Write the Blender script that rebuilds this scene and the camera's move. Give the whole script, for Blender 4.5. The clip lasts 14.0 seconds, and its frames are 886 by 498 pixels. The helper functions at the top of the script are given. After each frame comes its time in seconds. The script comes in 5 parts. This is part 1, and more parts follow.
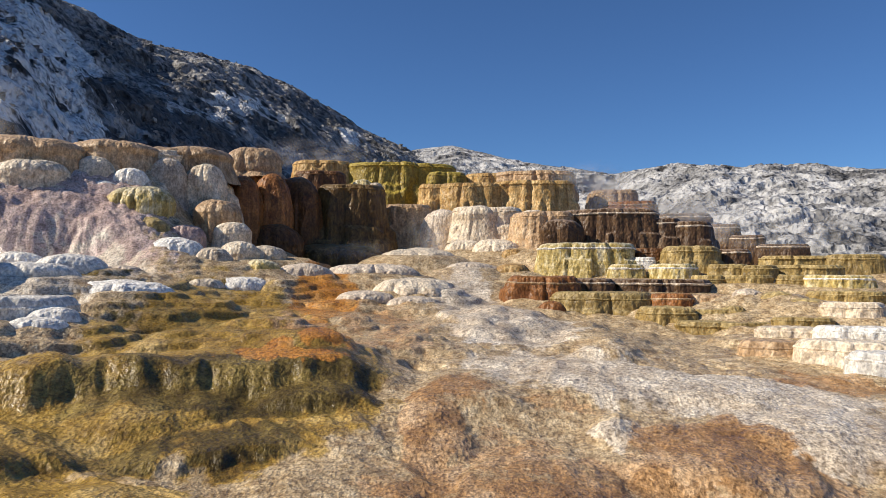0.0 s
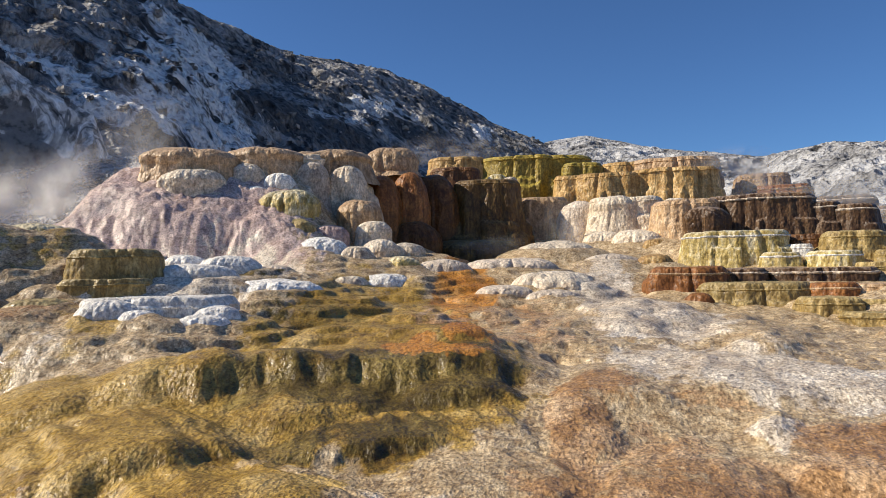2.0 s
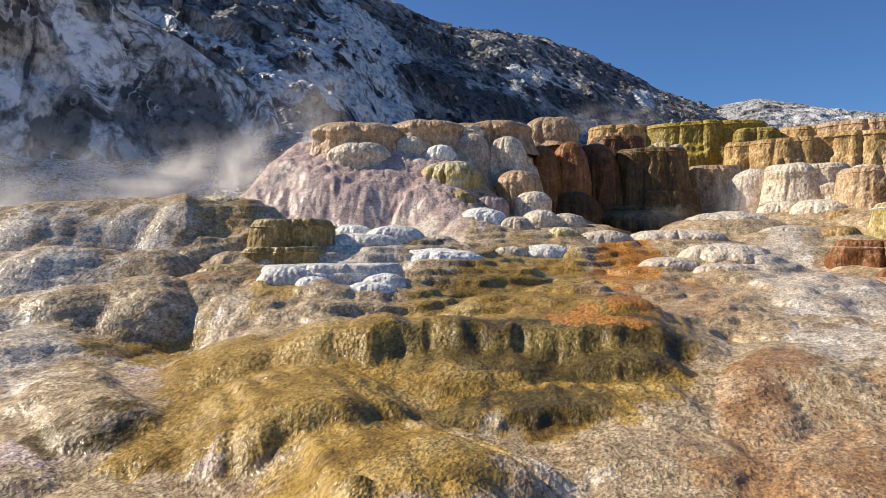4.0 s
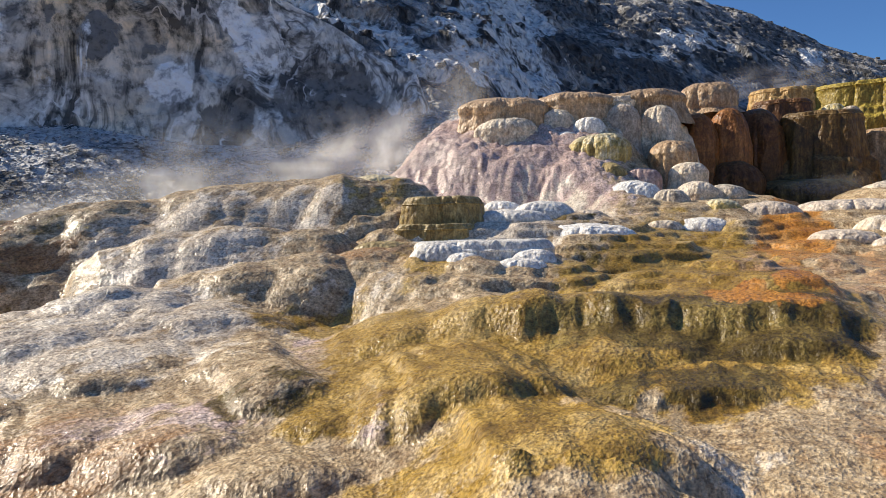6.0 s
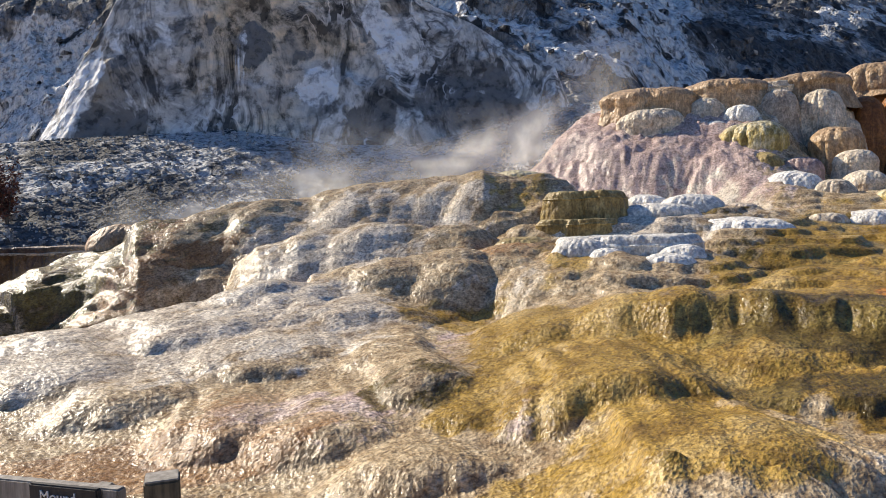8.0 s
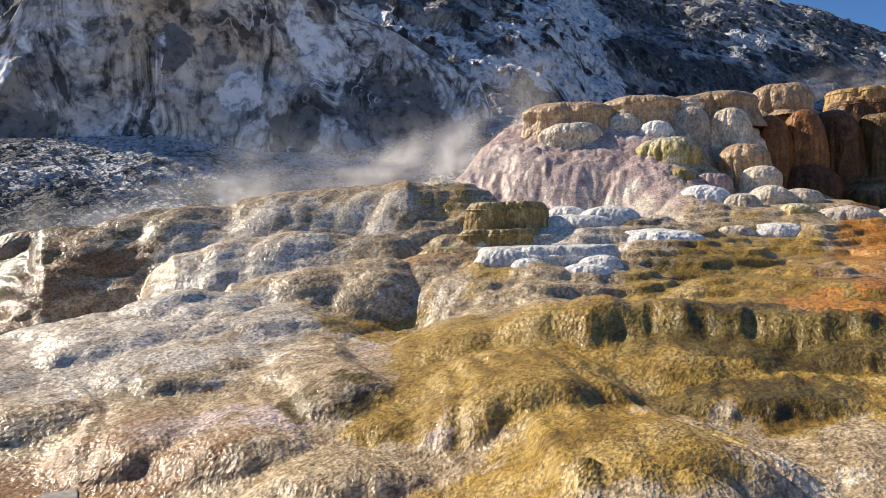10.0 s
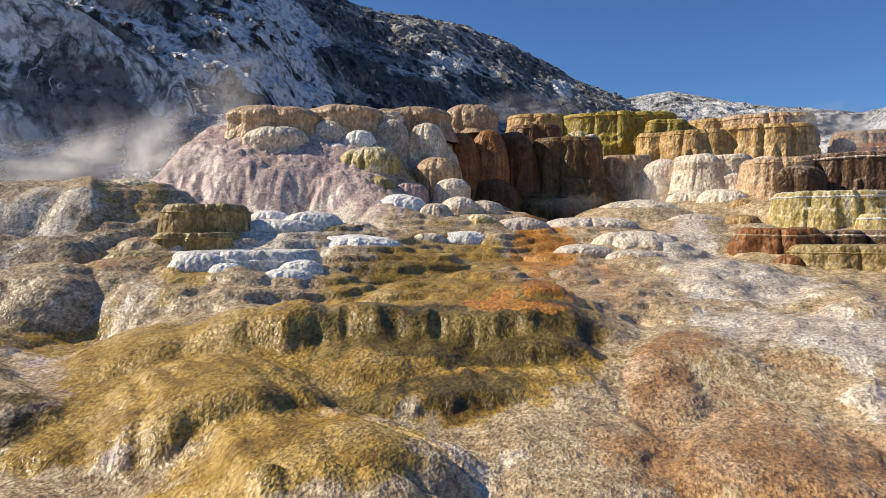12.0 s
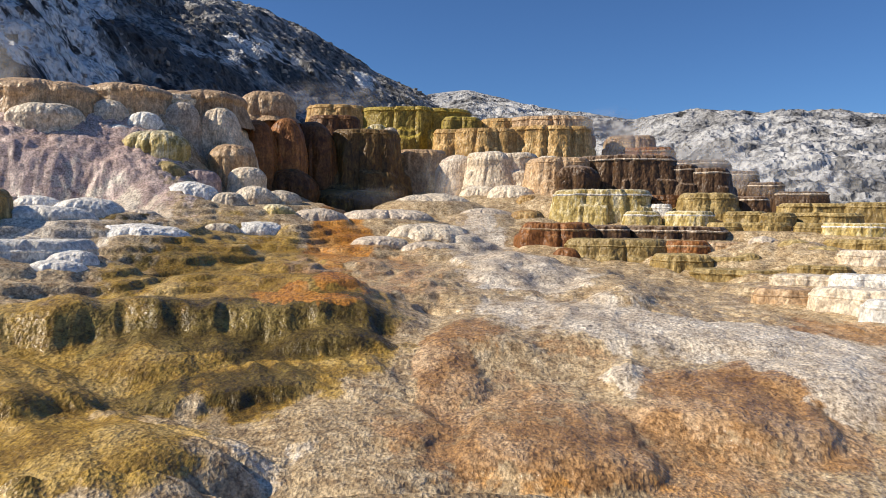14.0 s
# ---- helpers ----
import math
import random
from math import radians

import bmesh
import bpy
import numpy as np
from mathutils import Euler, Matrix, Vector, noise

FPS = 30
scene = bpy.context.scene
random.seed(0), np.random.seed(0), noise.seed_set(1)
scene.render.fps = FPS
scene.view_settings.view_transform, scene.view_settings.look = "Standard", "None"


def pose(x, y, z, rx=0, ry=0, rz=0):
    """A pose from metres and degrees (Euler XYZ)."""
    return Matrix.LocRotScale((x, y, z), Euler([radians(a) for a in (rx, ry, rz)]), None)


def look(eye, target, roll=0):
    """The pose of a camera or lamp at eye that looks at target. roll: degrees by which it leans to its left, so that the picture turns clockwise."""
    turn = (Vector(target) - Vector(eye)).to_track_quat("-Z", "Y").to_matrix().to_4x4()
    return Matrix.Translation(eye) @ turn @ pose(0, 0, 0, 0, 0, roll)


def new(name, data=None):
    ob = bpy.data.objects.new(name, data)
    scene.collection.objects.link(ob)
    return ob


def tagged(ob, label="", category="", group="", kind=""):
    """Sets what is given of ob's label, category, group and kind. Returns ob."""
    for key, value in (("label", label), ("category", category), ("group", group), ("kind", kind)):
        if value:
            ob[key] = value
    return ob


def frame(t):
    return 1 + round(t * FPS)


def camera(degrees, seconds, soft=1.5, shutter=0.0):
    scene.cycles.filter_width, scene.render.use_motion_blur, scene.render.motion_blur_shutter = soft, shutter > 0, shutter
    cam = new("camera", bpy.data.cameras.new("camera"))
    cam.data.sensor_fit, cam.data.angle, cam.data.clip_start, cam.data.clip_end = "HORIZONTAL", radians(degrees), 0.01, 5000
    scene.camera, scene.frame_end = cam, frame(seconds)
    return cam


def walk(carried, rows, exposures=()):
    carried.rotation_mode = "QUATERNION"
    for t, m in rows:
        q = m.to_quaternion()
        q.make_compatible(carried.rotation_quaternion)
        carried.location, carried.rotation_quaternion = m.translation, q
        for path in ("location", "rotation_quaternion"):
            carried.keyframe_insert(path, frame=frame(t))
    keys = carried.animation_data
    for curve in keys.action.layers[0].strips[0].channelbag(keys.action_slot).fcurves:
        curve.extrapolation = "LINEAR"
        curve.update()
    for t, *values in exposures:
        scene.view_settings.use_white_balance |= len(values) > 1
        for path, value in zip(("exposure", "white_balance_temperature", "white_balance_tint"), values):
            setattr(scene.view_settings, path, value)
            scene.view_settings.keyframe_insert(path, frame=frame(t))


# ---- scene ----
cam = camera(61.53, 14.0, soft=0.6)
# the film camera opens a little as it turns towards the shaded cliff: seconds, stops
EXPOSURES = [(0.0, 0.05), (3.0, 0.13), (6.0, 0.22), (8.5, 0.24), (11.0, 0.18), (14.0, 0.08)]
# seconds, place, pitch, roll and yaw of one who turns on the spot
ROWS = [
    (0, 0.002, -0.007, 2.103, 2.00, 0.30, 0.00),
    (0.5, -0.002, -0.005, 2.102, 1.98, 0.04, 1.14),
    (1, -0.016, -0.001, 2.103, 1.91, -0.41, 3.43),
    (1.5, -0.042, 0.002, 2.107, 1.80, -0.76, 6.69),
    (2, -0.072, 0.000, 2.109, 1.60, -0.93, 10.35),
    (2.5, -0.097, -0.005, 2.107, 1.19, -0.79, 13.91),
    (3, -0.118, -0.014, 2.103, 0.62, -0.59, 17.04),
    (3.2, -0.127, -0.016, 2.102, 0.38, -0.57, 18.17),
    (5.3, -0.197, -0.050, 2.096, -1.87, -0.84, 29.16),
    (5.5, -0.205, -0.054, 2.096, -1.99, -1.03, 30.34),
    (6, -0.225, -0.063, 2.098, -2.17, -1.34, 33.57),
    (6.5, -0.245, -0.076, 2.100, -2.18, -1.63, 36.92),
    (7, -0.263, -0.093, 2.101, -2.16, -1.81, 40.19),
    (7.5, -0.279, -0.114, 2.098, -2.17, -1.85, 43.13),
    (7.7, -0.284, -0.119, 2.098, -2.21, -1.85, 44.14),
    (9.8, -0.269, -0.098, 2.103, -1.75, -1.41, 40.24),
    (10, -0.259, -0.091, 2.101, -1.65, -1.34, 38.33),
    (10.5, -0.223, -0.071, 2.100, -1.51, -1.08, 32.94),
    (11, -0.180, -0.048, 2.100, -1.41, -0.77, 27.18),
    (11.5, -0.143, -0.028, 2.098, -1.44, -0.46, 21.54),
    (12, -0.110, -0.016, 2.097, -1.56, -0.21, 16.28),
    (12.5, -0.077, -0.008, 2.093, -1.80, 0.09, 11.39),
    (13, -0.042, -0.000, 2.094, -2.04, 0.34, 7.01),
    (13.5, -0.015, 0.002, 2.094, -2.16, 0.48, 3.51),
    (14, 0.006, 0.004, 2.097, -2.16, 0.62, 1.09),
]
walk(cam, [(t, Matrix.Translation((x, y, z)) @ pose(0, 0, 0, 0, 0, yaw) @ pose(0, 0, 0, 90 + pitch, 0, 0) @ pose(0, 0, 0, 0, 0, roll))
           for t, x, y, z, pitch, roll, yaw in ROWS], [(t, stops, 6900, 10) for t, stops in EXPOSURES])

# ---- world and sun ----
SUN_AZ, SUN_EL = 99.0, 36.0        # degrees to the left of +y, and up
world = bpy.data.worlds.new("sky")
scene.world = world
world.use_nodes = True
wn = world.node_tree
sky = wn.nodes.new("ShaderNodeTexSky")
sky.sky_type = "NISHITA"
sky.sun_disc = False
sky.sun_elevation, sky.sun_rotation = radians(SUN_EL), radians(360 - SUN_AZ)
sky.altitude, sky.air_density, sky.dust_density, sky.ozone_density = 2000, 1.0, 0.9, 8.0
thin_air = wn.nodes.new("ShaderNodeMix")      # the deep blue of high, dry air
thin_air.data_type, thin_air.blend_type = "RGBA", "MULTIPLY"
thin_air.inputs[0].default_value, thin_air.inputs[7].default_value = 1.0, (0.85, 1.06, 1.23, 1)
wn.links.new(sky.outputs[0], thin_air.inputs[6])
wn.links.new(thin_air.outputs[2], wn.nodes["Background"].inputs[0])
wn.nodes["Background"].inputs[1].default_value = 0.086
sun_data = bpy.data.lights.new("sun", "SUN")
sun_data.energy, sun_data.angle, sun_data.color = 5.0, radians(0.53), (1.0, 0.925, 0.80)
sun = new("sun", sun_data)
sa, se = radians(SUN_AZ), radians(SUN_EL)
sun.matrix_world = look((-90 * math.sin(sa) * math.cos(se), 90 * math.cos(sa) * math.cos(se), 90 * math.sin(se)), (0, 0, 0))


# ---- noise ----
def lattice(i, j, k):
    h = (i * 374761393 + j * 668265263 + k * 2147483647 + 1274126177) & 0xFFFFFFFF
    h = ((h ^ (h >> 13)) * 1274126177) & 0xFFFFFFFF
    return h ^ (h >> 16)


def grain(x, y, z=0.0):
    """Gradient noise, about -1 to 1, on arrays."""
    x, y, z = np.broadcast_arrays(np.asarray(x, float), np.asarray(y, float), np.asarray(z, float))
    i, j, k = (np.floor(a).astype(np.int64) for a in (x, y, z))
    u, v, w = x - i, y - j, z - k
    fu, fv, fw = (a * a * a * (a * (a * 6 - 15) + 10) for a in (u, v, w))
    out = np.zeros_like(x)
    for a in (0, 1):
        for b in (0, 1):
            for c in (0, 1):
                h = lattice(i + a, j + b, k + c)
                gx, gy, gz = ((h & 255) / 127.5 - 1), ((h >> 8 & 255) / 127.5 - 1), ((h >> 16 & 255) / 127.5 - 1)
                d = gx * (u - a) + gy * (v - b) + gz * (w - c)
                out += d * (fu if a else 1 - fu) * (fv if b else 1 - fv) * (fw if c else 1 - fw)
    return out * 1.3


def rough(x, y, z=0.0, octaves=4, gain=0.5):
    s, amp = 0, 1.0
    for o in range(octaves):
        f = 2.03 ** o
        s = s + amp * grain(x * f + 17.3 * o, y * f + 5.1 * o, np.asarray(z) * f + 9.7 * o)
        amp *= gain
    return s


def knobs(x, y, seed=0, sharp=1.3):
    """Crowded domes of uneven height, with creases where they meet: about 0 to 1."""
    i, j = np.floor(x).astype(np.int64), np.floor(y).astype(np.int64)
    best = np.full(x.shape, -9.0)
    for a in (-1, 0, 1):
        for b in (-1, 0, 1):
            h = lattice(i + a, j + b, np.int64(seed))
            d2 = (i + a + (h & 1023) / 1023 - x) ** 2 + (j + b + (h >> 10 & 1023) / 1023 - y) ** 2
            best = np.maximum(best, 0.55 + 0.45 * (h >> 20 & 255) / 255 - sharp * d2)
    return np.maximum(best, -0.4)


def smooth(a, lo, hi):
    s = np.clip((a - lo) / (hi - lo), 0, 1)
    return s * s * (3 - 2 * s)


# ---- materials ----
def nodes_of(name):
    m = bpy.data.materials.new(name)
    m.use_nodes = True
    return m, m.node_tree, m.node_tree.nodes["Principled BSDF"]


def node(nt, kind, **values):
    n = nt.nodes.new(kind)
    for key, value in values.items():
        n.inputs[key.replace("_", " ")].default_value = value
    return n


def stretched(nt, sx, sy, sz, shift=0.0):
    geo = nt.nodes.new("ShaderNodeNewGeometry")
    mp = nt.nodes.new("ShaderNodeMapping")
    mp.inputs["Location"].default_value = (shift, shift * 0.7, shift * 1.3)
    mp.inputs["Scale"].default_value = (sx, sy, sz)
    nt.links.new(geo.outputs["Position"], mp.inputs["Vector"])
    return mp.outputs[0]


def noise_of(nt, vec, scale, detail=6.0, roughness=0.6):
    n = node(nt, "ShaderNodeTexNoise", Scale=scale, Detail=detail, Roughness=roughness)
    nt.links.new(vec, n.inputs["Vector"])
    return n.outputs["Fac"]


def ramp(nt, fac, stops):
    r = nt.nodes.new("ShaderNodeValToRGB")
    while len(r.color_ramp.elements) < len(stops):
        r.color_ramp.elements.new(0.5)
    for e, (p, c) in zip(r.color_ramp.elements, stops):
        e.position, e.color = p, (*c, 1) if len(c) == 3 else c
    nt.links.new(fac, r.inputs[0])
    return r.outputs[0]


def blend(nt, fac, a, b, how="MIX"):
    m = nt.nodes.new("ShaderNodeMix")
    m.data_type, m.blend_type = "RGBA", how
    for sock, val in ((0, fac), (6, a), (7, b)):
        if isinstance(val, bpy.types.NodeSocket):
            nt.links.new(val, m.inputs[sock])
        elif sock == 0:
            m.inputs[0].default_value = val
        else:
            m.inputs[sock].default_value = (*val, 1)
    return m.outputs[2]


def maths(nt, op, a, b=None, clamp=False):
    m = nt.nodes.new("ShaderNodeMath")
    m.operation, m.use_clamp = op, clamp
    for k, v in enumerate((a, b)):
        if isinstance(v, bpy.types.NodeSocket):
            nt.links.new(v, m.inputs[k])
        elif v is not None:
            m.inputs[k].default_value = v
    return m.outputs[0]


def bumped(nt, bsdf, heights):
    """heights: (socket, strength, distance) in turn."""
    last = None
    for h, strength, distance in heights:
        b = node(nt, "ShaderNodeBump", Strength=strength, Distance=distance)
        nt.links.new(h, b.inputs["Height"])
        if last:
            nt.links.new(last, b.inputs["Normal"])
        last = b.outputs[0]
    nt.links.new(last, bsdf.inputs["Normal"])


def travertine(name, pale, mid, deep, crust, streak=1.0, crusting=0.6, wet=0.22, streaky=1.0):
    """Limestone run down by hot water: vertical streaks of three pigments, with a crust on what lies level."""
    m, nt, bsdf = nodes_of(name)
    run = noise_of(nt, stretched(nt, 10, 10, 0.6), 1.0 * streak, 2.5, 0.55)
    spread = noise_of(nt, stretched(nt, 1, 1, 0.7, 3.0), 1.1, 5, 0.6)
    fine = noise_of(nt, stretched(nt, 1, 1, 0.8), 11, 2.5, 0.6)
    lumps = node(nt, "ShaderNodeTexVoronoi", Scale=11.0)
    nt.links.new(stretched(nt, 1, 1, 0.6), lumps.inputs["Vector"])
    patch = noise_of(nt, stretched(nt, 1, 1, 1, 5.0), 3.2, 4, 0.6)
    both = maths(nt, "ADD", maths(nt, "MULTIPLY", run, streaky), maths(nt, "MULTIPLY", patch, 1 - streaky))
    col = ramp(nt, both, [(0.33, deep), (0.49, mid), (0.64, pale)])
    col = blend(nt, ramp(nt, spread, [(0.42, (0, 0, 0)), (0.62, (1, 1, 1))]), col, blend(nt, 0.6, col, mid))
    geo = nt.nodes.new("ShaderNodeNewGeometry")
    sep = nt.nodes.new("ShaderNodeSeparateXYZ")
    nt.links.new(geo.outputs["Normal"], sep.inputs[0])
    level = maths(nt, "ADD", sep.outputs[2], maths(nt, "MULTIPLY", maths(nt, "SUBTRACT", fine, 0.5), 0.9))
    lay = maths(nt, "MULTIPLY", ramp(nt, level, [(0.5, (0, 0, 0)), (0.8, (1, 1, 1))]), crusting)
    col = blend(nt, lay, col, crust)
    info = nt.nodes.new("ShaderNodeObjectInfo")
    tone = maths(nt, "ADD", maths(nt, "MULTIPLY", info.outputs["Random"], 0.3), 0.85)
    tone = maths(nt, "MULTIPLY", tone, ramp(nt, fine, [(0.40, (0.78, 0.78, 0.78)), (0.5, (1, 1, 1)), (0.6, (1.18, 1.18, 1.18))]))
    specks = noise_of(nt, stretched(nt, 1, 1, 0.7, 17.0), 27, 2, 0.6)
    tone = maths(nt, "MULTIPLY", tone, ramp(nt, specks, [(0.36, (0.72, 0.72, 0.72)), (0.5, (1, 1, 1)), (0.64, (1.18, 1.18, 1.18))]))
    col = blend(nt, 1.0, col, tone, "MULTIPLY")
    nt.links.new(col, bsdf.inputs["Base Color"])
    nt.links.new(maths(nt, "ADD", maths(nt, "MULTIPLY", fine, 0.5), wet), bsdf.inputs["Roughness"])
    bsdf.inputs["Specular IOR Level"].default_value = 0.3
    bumped(nt, bsdf, [(run, 0.4 * streaky, 0.05), (patch, 0.35, 0.06), (maths(nt, "SUBTRACT", 1.0, lumps.outputs["Distance"]), 0.6, 0.04), (fine, 0.6, 0.03)])
    return m


CREAM = travertine("cream_travertine", (0.86, 0.76, 0.61), (0.65, 0.53, 0.385), (0.37, 0.26, 0.165), (0.76, 0.66, 0.52), streaky=0.3)
WHITE = travertine("white_travertine", (0.86, 0.83, 0.76), (0.74, 0.70, 0.63), (0.48, 0.45, 0.40), (0.84, 0.80, 0.73), streaky=0.2)
GREYISH = travertine("grey_travertine", (0.76, 0.65, 0.52), (0.56, 0.455, 0.345), (0.32, 0.24, 0.175), (0.72, 0.61, 0.49), streaky=0.15)
PINKISH = travertine("pink_travertine", (0.68, 0.53, 0.46), (0.48, 0.335, 0.29), (0.27, 0.18, 0.185), (0.58, 0.44, 0.38), streaky=0.15)
TAN = travertine("tan_travertine", (0.68, 0.51, 0.33), (0.46, 0.30, 0.165), (0.22, 0.125, 0.055), (0.44, 0.31, 0.20), streaky=0.45)
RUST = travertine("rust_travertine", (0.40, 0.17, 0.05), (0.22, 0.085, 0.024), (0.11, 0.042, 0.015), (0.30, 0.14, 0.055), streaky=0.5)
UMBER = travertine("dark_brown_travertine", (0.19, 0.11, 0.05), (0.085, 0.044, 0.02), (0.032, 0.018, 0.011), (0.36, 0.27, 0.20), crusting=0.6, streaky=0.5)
OLIVE = travertine("olive_travertine", (0.52, 0.39, 0.17), (0.30, 0.205, 0.07), (0.11, 0.07, 0.022), (0.46, 0.36, 0.18), streaky=0.5)
YELLOW = travertine("yellow_travertine", (0.82, 0.74, 0.52), (0.48, 0.36, 0.12), (0.20, 0.13, 0.035), (0.72, 0.65, 0.48), streaky=0.5)
LEMON = travertine("yellow_green_travertine", (0.46, 0.34, 0.07), (0.31, 0.22, 0.04), (0.20, 0.13, 0.02), (0.60, 0.46, 0.09), streaky=0.5)
HONEY = travertine("honey_travertine", (0.76, 0.54, 0.26), (0.48, 0.29, 0.10), (0.22, 0.11, 0.035), (0.40, 0.25, 0.11), streaky=0.5)


# the cliff's own brown and olive, darkened for the great mound's shadow on them
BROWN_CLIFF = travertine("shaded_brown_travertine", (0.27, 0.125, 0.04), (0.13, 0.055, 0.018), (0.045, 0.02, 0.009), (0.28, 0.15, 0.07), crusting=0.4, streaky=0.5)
SHADED_OLIVE_CLIFF = travertine("shaded_olive_brown_travertine", (0.28, 0.17, 0.05), (0.13, 0.07, 0.02), (0.045, 0.024, 0.01), (0.32, 0.22, 0.10), crusting=0.5, streaky=0.5)


def rock(name, pale, mid, dark, white, scale, white_share, stain=0.5, relief=1.0, drip=1.0, swirl=0.6, veins=0.0):
    """Old grey limestone with pale scree dust, dark weathering and white deposits."""
    m, nt, bsdf = nodes_of(name)
    big = noise_of(nt, stretched(nt, 1, 1, 1.2), 0.14 * scale, 10, 0.68)
    down = noise_of(nt, stretched(nt, 1, 1, 0.45 * drip), 0.55 * scale, 5, 0.68)
    down.node.inputs["Distortion"].default_value = swirl
    fine = noise_of(nt, stretched(nt, 1, 1, 1), 2.6 * scale, 3, 0.65)
    col = ramp(nt, down, [(0.39, dark), (0.47, mid), (0.57, pale)])
    col = blend(nt, ramp(nt, big, [(1 - white_share - 0.05, (0, 0, 0)), (1 - white_share + 0.06, (1, 1, 1))]), col, white)
    spot = noise_of(nt, stretched(nt, 1, 1, 0.6, 11.0), 0.23 * scale, 8, 0.66)
    spot.node.inputs["Distortion"].default_value = swirl
    col = blend(nt, ramp(nt, spot, [(0.38, (stain, stain, stain)), (0.44, (0, 0, 0))]), col, dark)
    if veins:
        # pale and dark bands of flowstone that wrap round the bulges
        bands = noise_of(nt, stretched(nt, 1, 1, 0.55, 21.0), 0.42 * scale, 4, 0.5)
        bands.node.inputs["Distortion"].default_value = 1.2
        wave = maths(nt, "SINE", maths(nt, "MULTIPLY", bands, 60.0))
        where = ramp(nt, noise_of(nt, stretched(nt, 1, 1, 1, 31.0), 0.3 * scale, 4, 0.6), [(0.42, (0, 0, 0)), (0.58, (1, 1, 1))])
        col = blend(nt, maths(nt, "MULTIPLY", ramp(nt, wave, [(0.55, (0, 0, 0)), (0.95, (0.75, 0.75, 0.75))]), where), col, white)
        col = blend(nt, maths(nt, "MULTIPLY", ramp(nt, maths(nt, "MULTIPLY", wave, -1.0), [(0.5, (0, 0, 0)), (0.95, (0.8, 0.8, 0.8))]), where), col, dark)
        ochre = ramp(nt, noise_of(nt, stretched(nt, 1, 1, 1.6, 41.0), 0.2 * scale, 5, 0.6), [(0.5, (0, 0, 0)), (0.64, (0.8, 0.8, 0.8))])
        col = blend(nt, ochre, col, blend(nt, 1.0, col, (1.25, 1.0, 0.70), "MULTIPLY"))
    marks = nt.nodes.new("ShaderNodeAttribute")
    marks.attribute_name = "deposits"
    sep = nt.nodes.new("ShaderNodeSeparateColor")
    nt.links.new(marks.outputs["Color"], sep.inputs[0])
    for k, tint in enumerate((tuple(0.75 * a + 0.25 * b for a, b in zip(dark, mid)), tuple(0.5 * (a + b) for a, b in zip(pale, white)), white)):
        amount = maths(nt, "ADD", maths(nt, "MULTIPLY", sep.outputs[k], 0.62), maths(nt, "MULTIPLY", maths(nt, "SUBTRACT", down, 0.5), 2.4))
        gate = maths(nt, "MULTIPLY", ramp(nt, amount, [(0.32, (0, 0, 0)), (0.5, (1, 1, 1))]), maths(nt, "MULTIPLY", sep.outputs[k], 5.0, True))
        col = blend(nt, gate, col, tint)
    col = blend(nt, 1.0, col, ramp(nt, fine, [(0.36, (0.45, 0.45, 0.46)), (0.48, (1, 1, 1)), (0.62, (1.2, 1.2, 1.2))]), "MULTIPLY")
    nt.links.new(col, bsdf.inputs["Base Color"])
    bsdf.inputs["Roughness"].default_value = 0.9
    bsdf.inputs["Specular IOR Level"].default_value = 0.2
    broken = node(nt, "ShaderNodeTexVoronoi", Scale=1.15 * scale)
    nt.links.new(stretched(nt, 1, 1, 0.7, 2.0), broken.inputs["Vector"])
    chips = node(nt, "ShaderNodeTexVoronoi", Scale=4.2 * scale)
    nt.links.new(stretched(nt, 1, 1, 0.8, 7.0), chips.inputs["Vector"])
    bumped(nt, bsdf, [(broken.outputs["Distance"], 0.6, 0.7 * relief / scale), (down, 0.4, 0.6 * relief / scale), (chips.outputs["Distance"], 0.6, 0.22 * relief / scale), (fine, 0.6, 0.25 * relief / scale)])
    return m


# hill greys are lowered to hold the shade that the slope itself lacks
HILL_ROCK = rock("weathered_shaded_hill_rock", (0.38, 0.37, 0.355), (0.20, 0.195, 0.19), (0.05, 0.05, 0.05), (0.76, 0.75, 0.73), 0.6, 0.29)
CLIFF_ROCK = rock("stained_cliff_rock", (0.72, 0.69, 0.64), (0.50, 0.475, 0.44), (0.10, 0.097, 0.094), (0.90, 0.88, 0.85), 0.55, 0.30, 0.95, swirl=1.2, relief=0.35, drip=1.3, veins=1.0)
CHALK_ROCK = rock("white_hill_rock", (0.34, 0.34, 0.345), (0.19, 0.19, 0.195), (0.05, 0.05, 0.053), (0.50, 0.50, 0.505), 0.5, 0.5, 0.7, relief=0.8)
SCREE_ROCK = rock("grey_scree", (0.47, 0.465, 0.455), (0.32, 0.315, 0.31), (0.065, 0.065, 0.066), (0.62, 0.62, 0.62), 1.6, 0.40, drip=2.2)
STONE = rock("loose_grey_stone", (0.56, 0.56, 0.55), (0.38, 0.38, 0.375), (0.18, 0.18, 0.18), (0.7, 0.69, 0.68), 1.0, 0.35, drip=2.2)


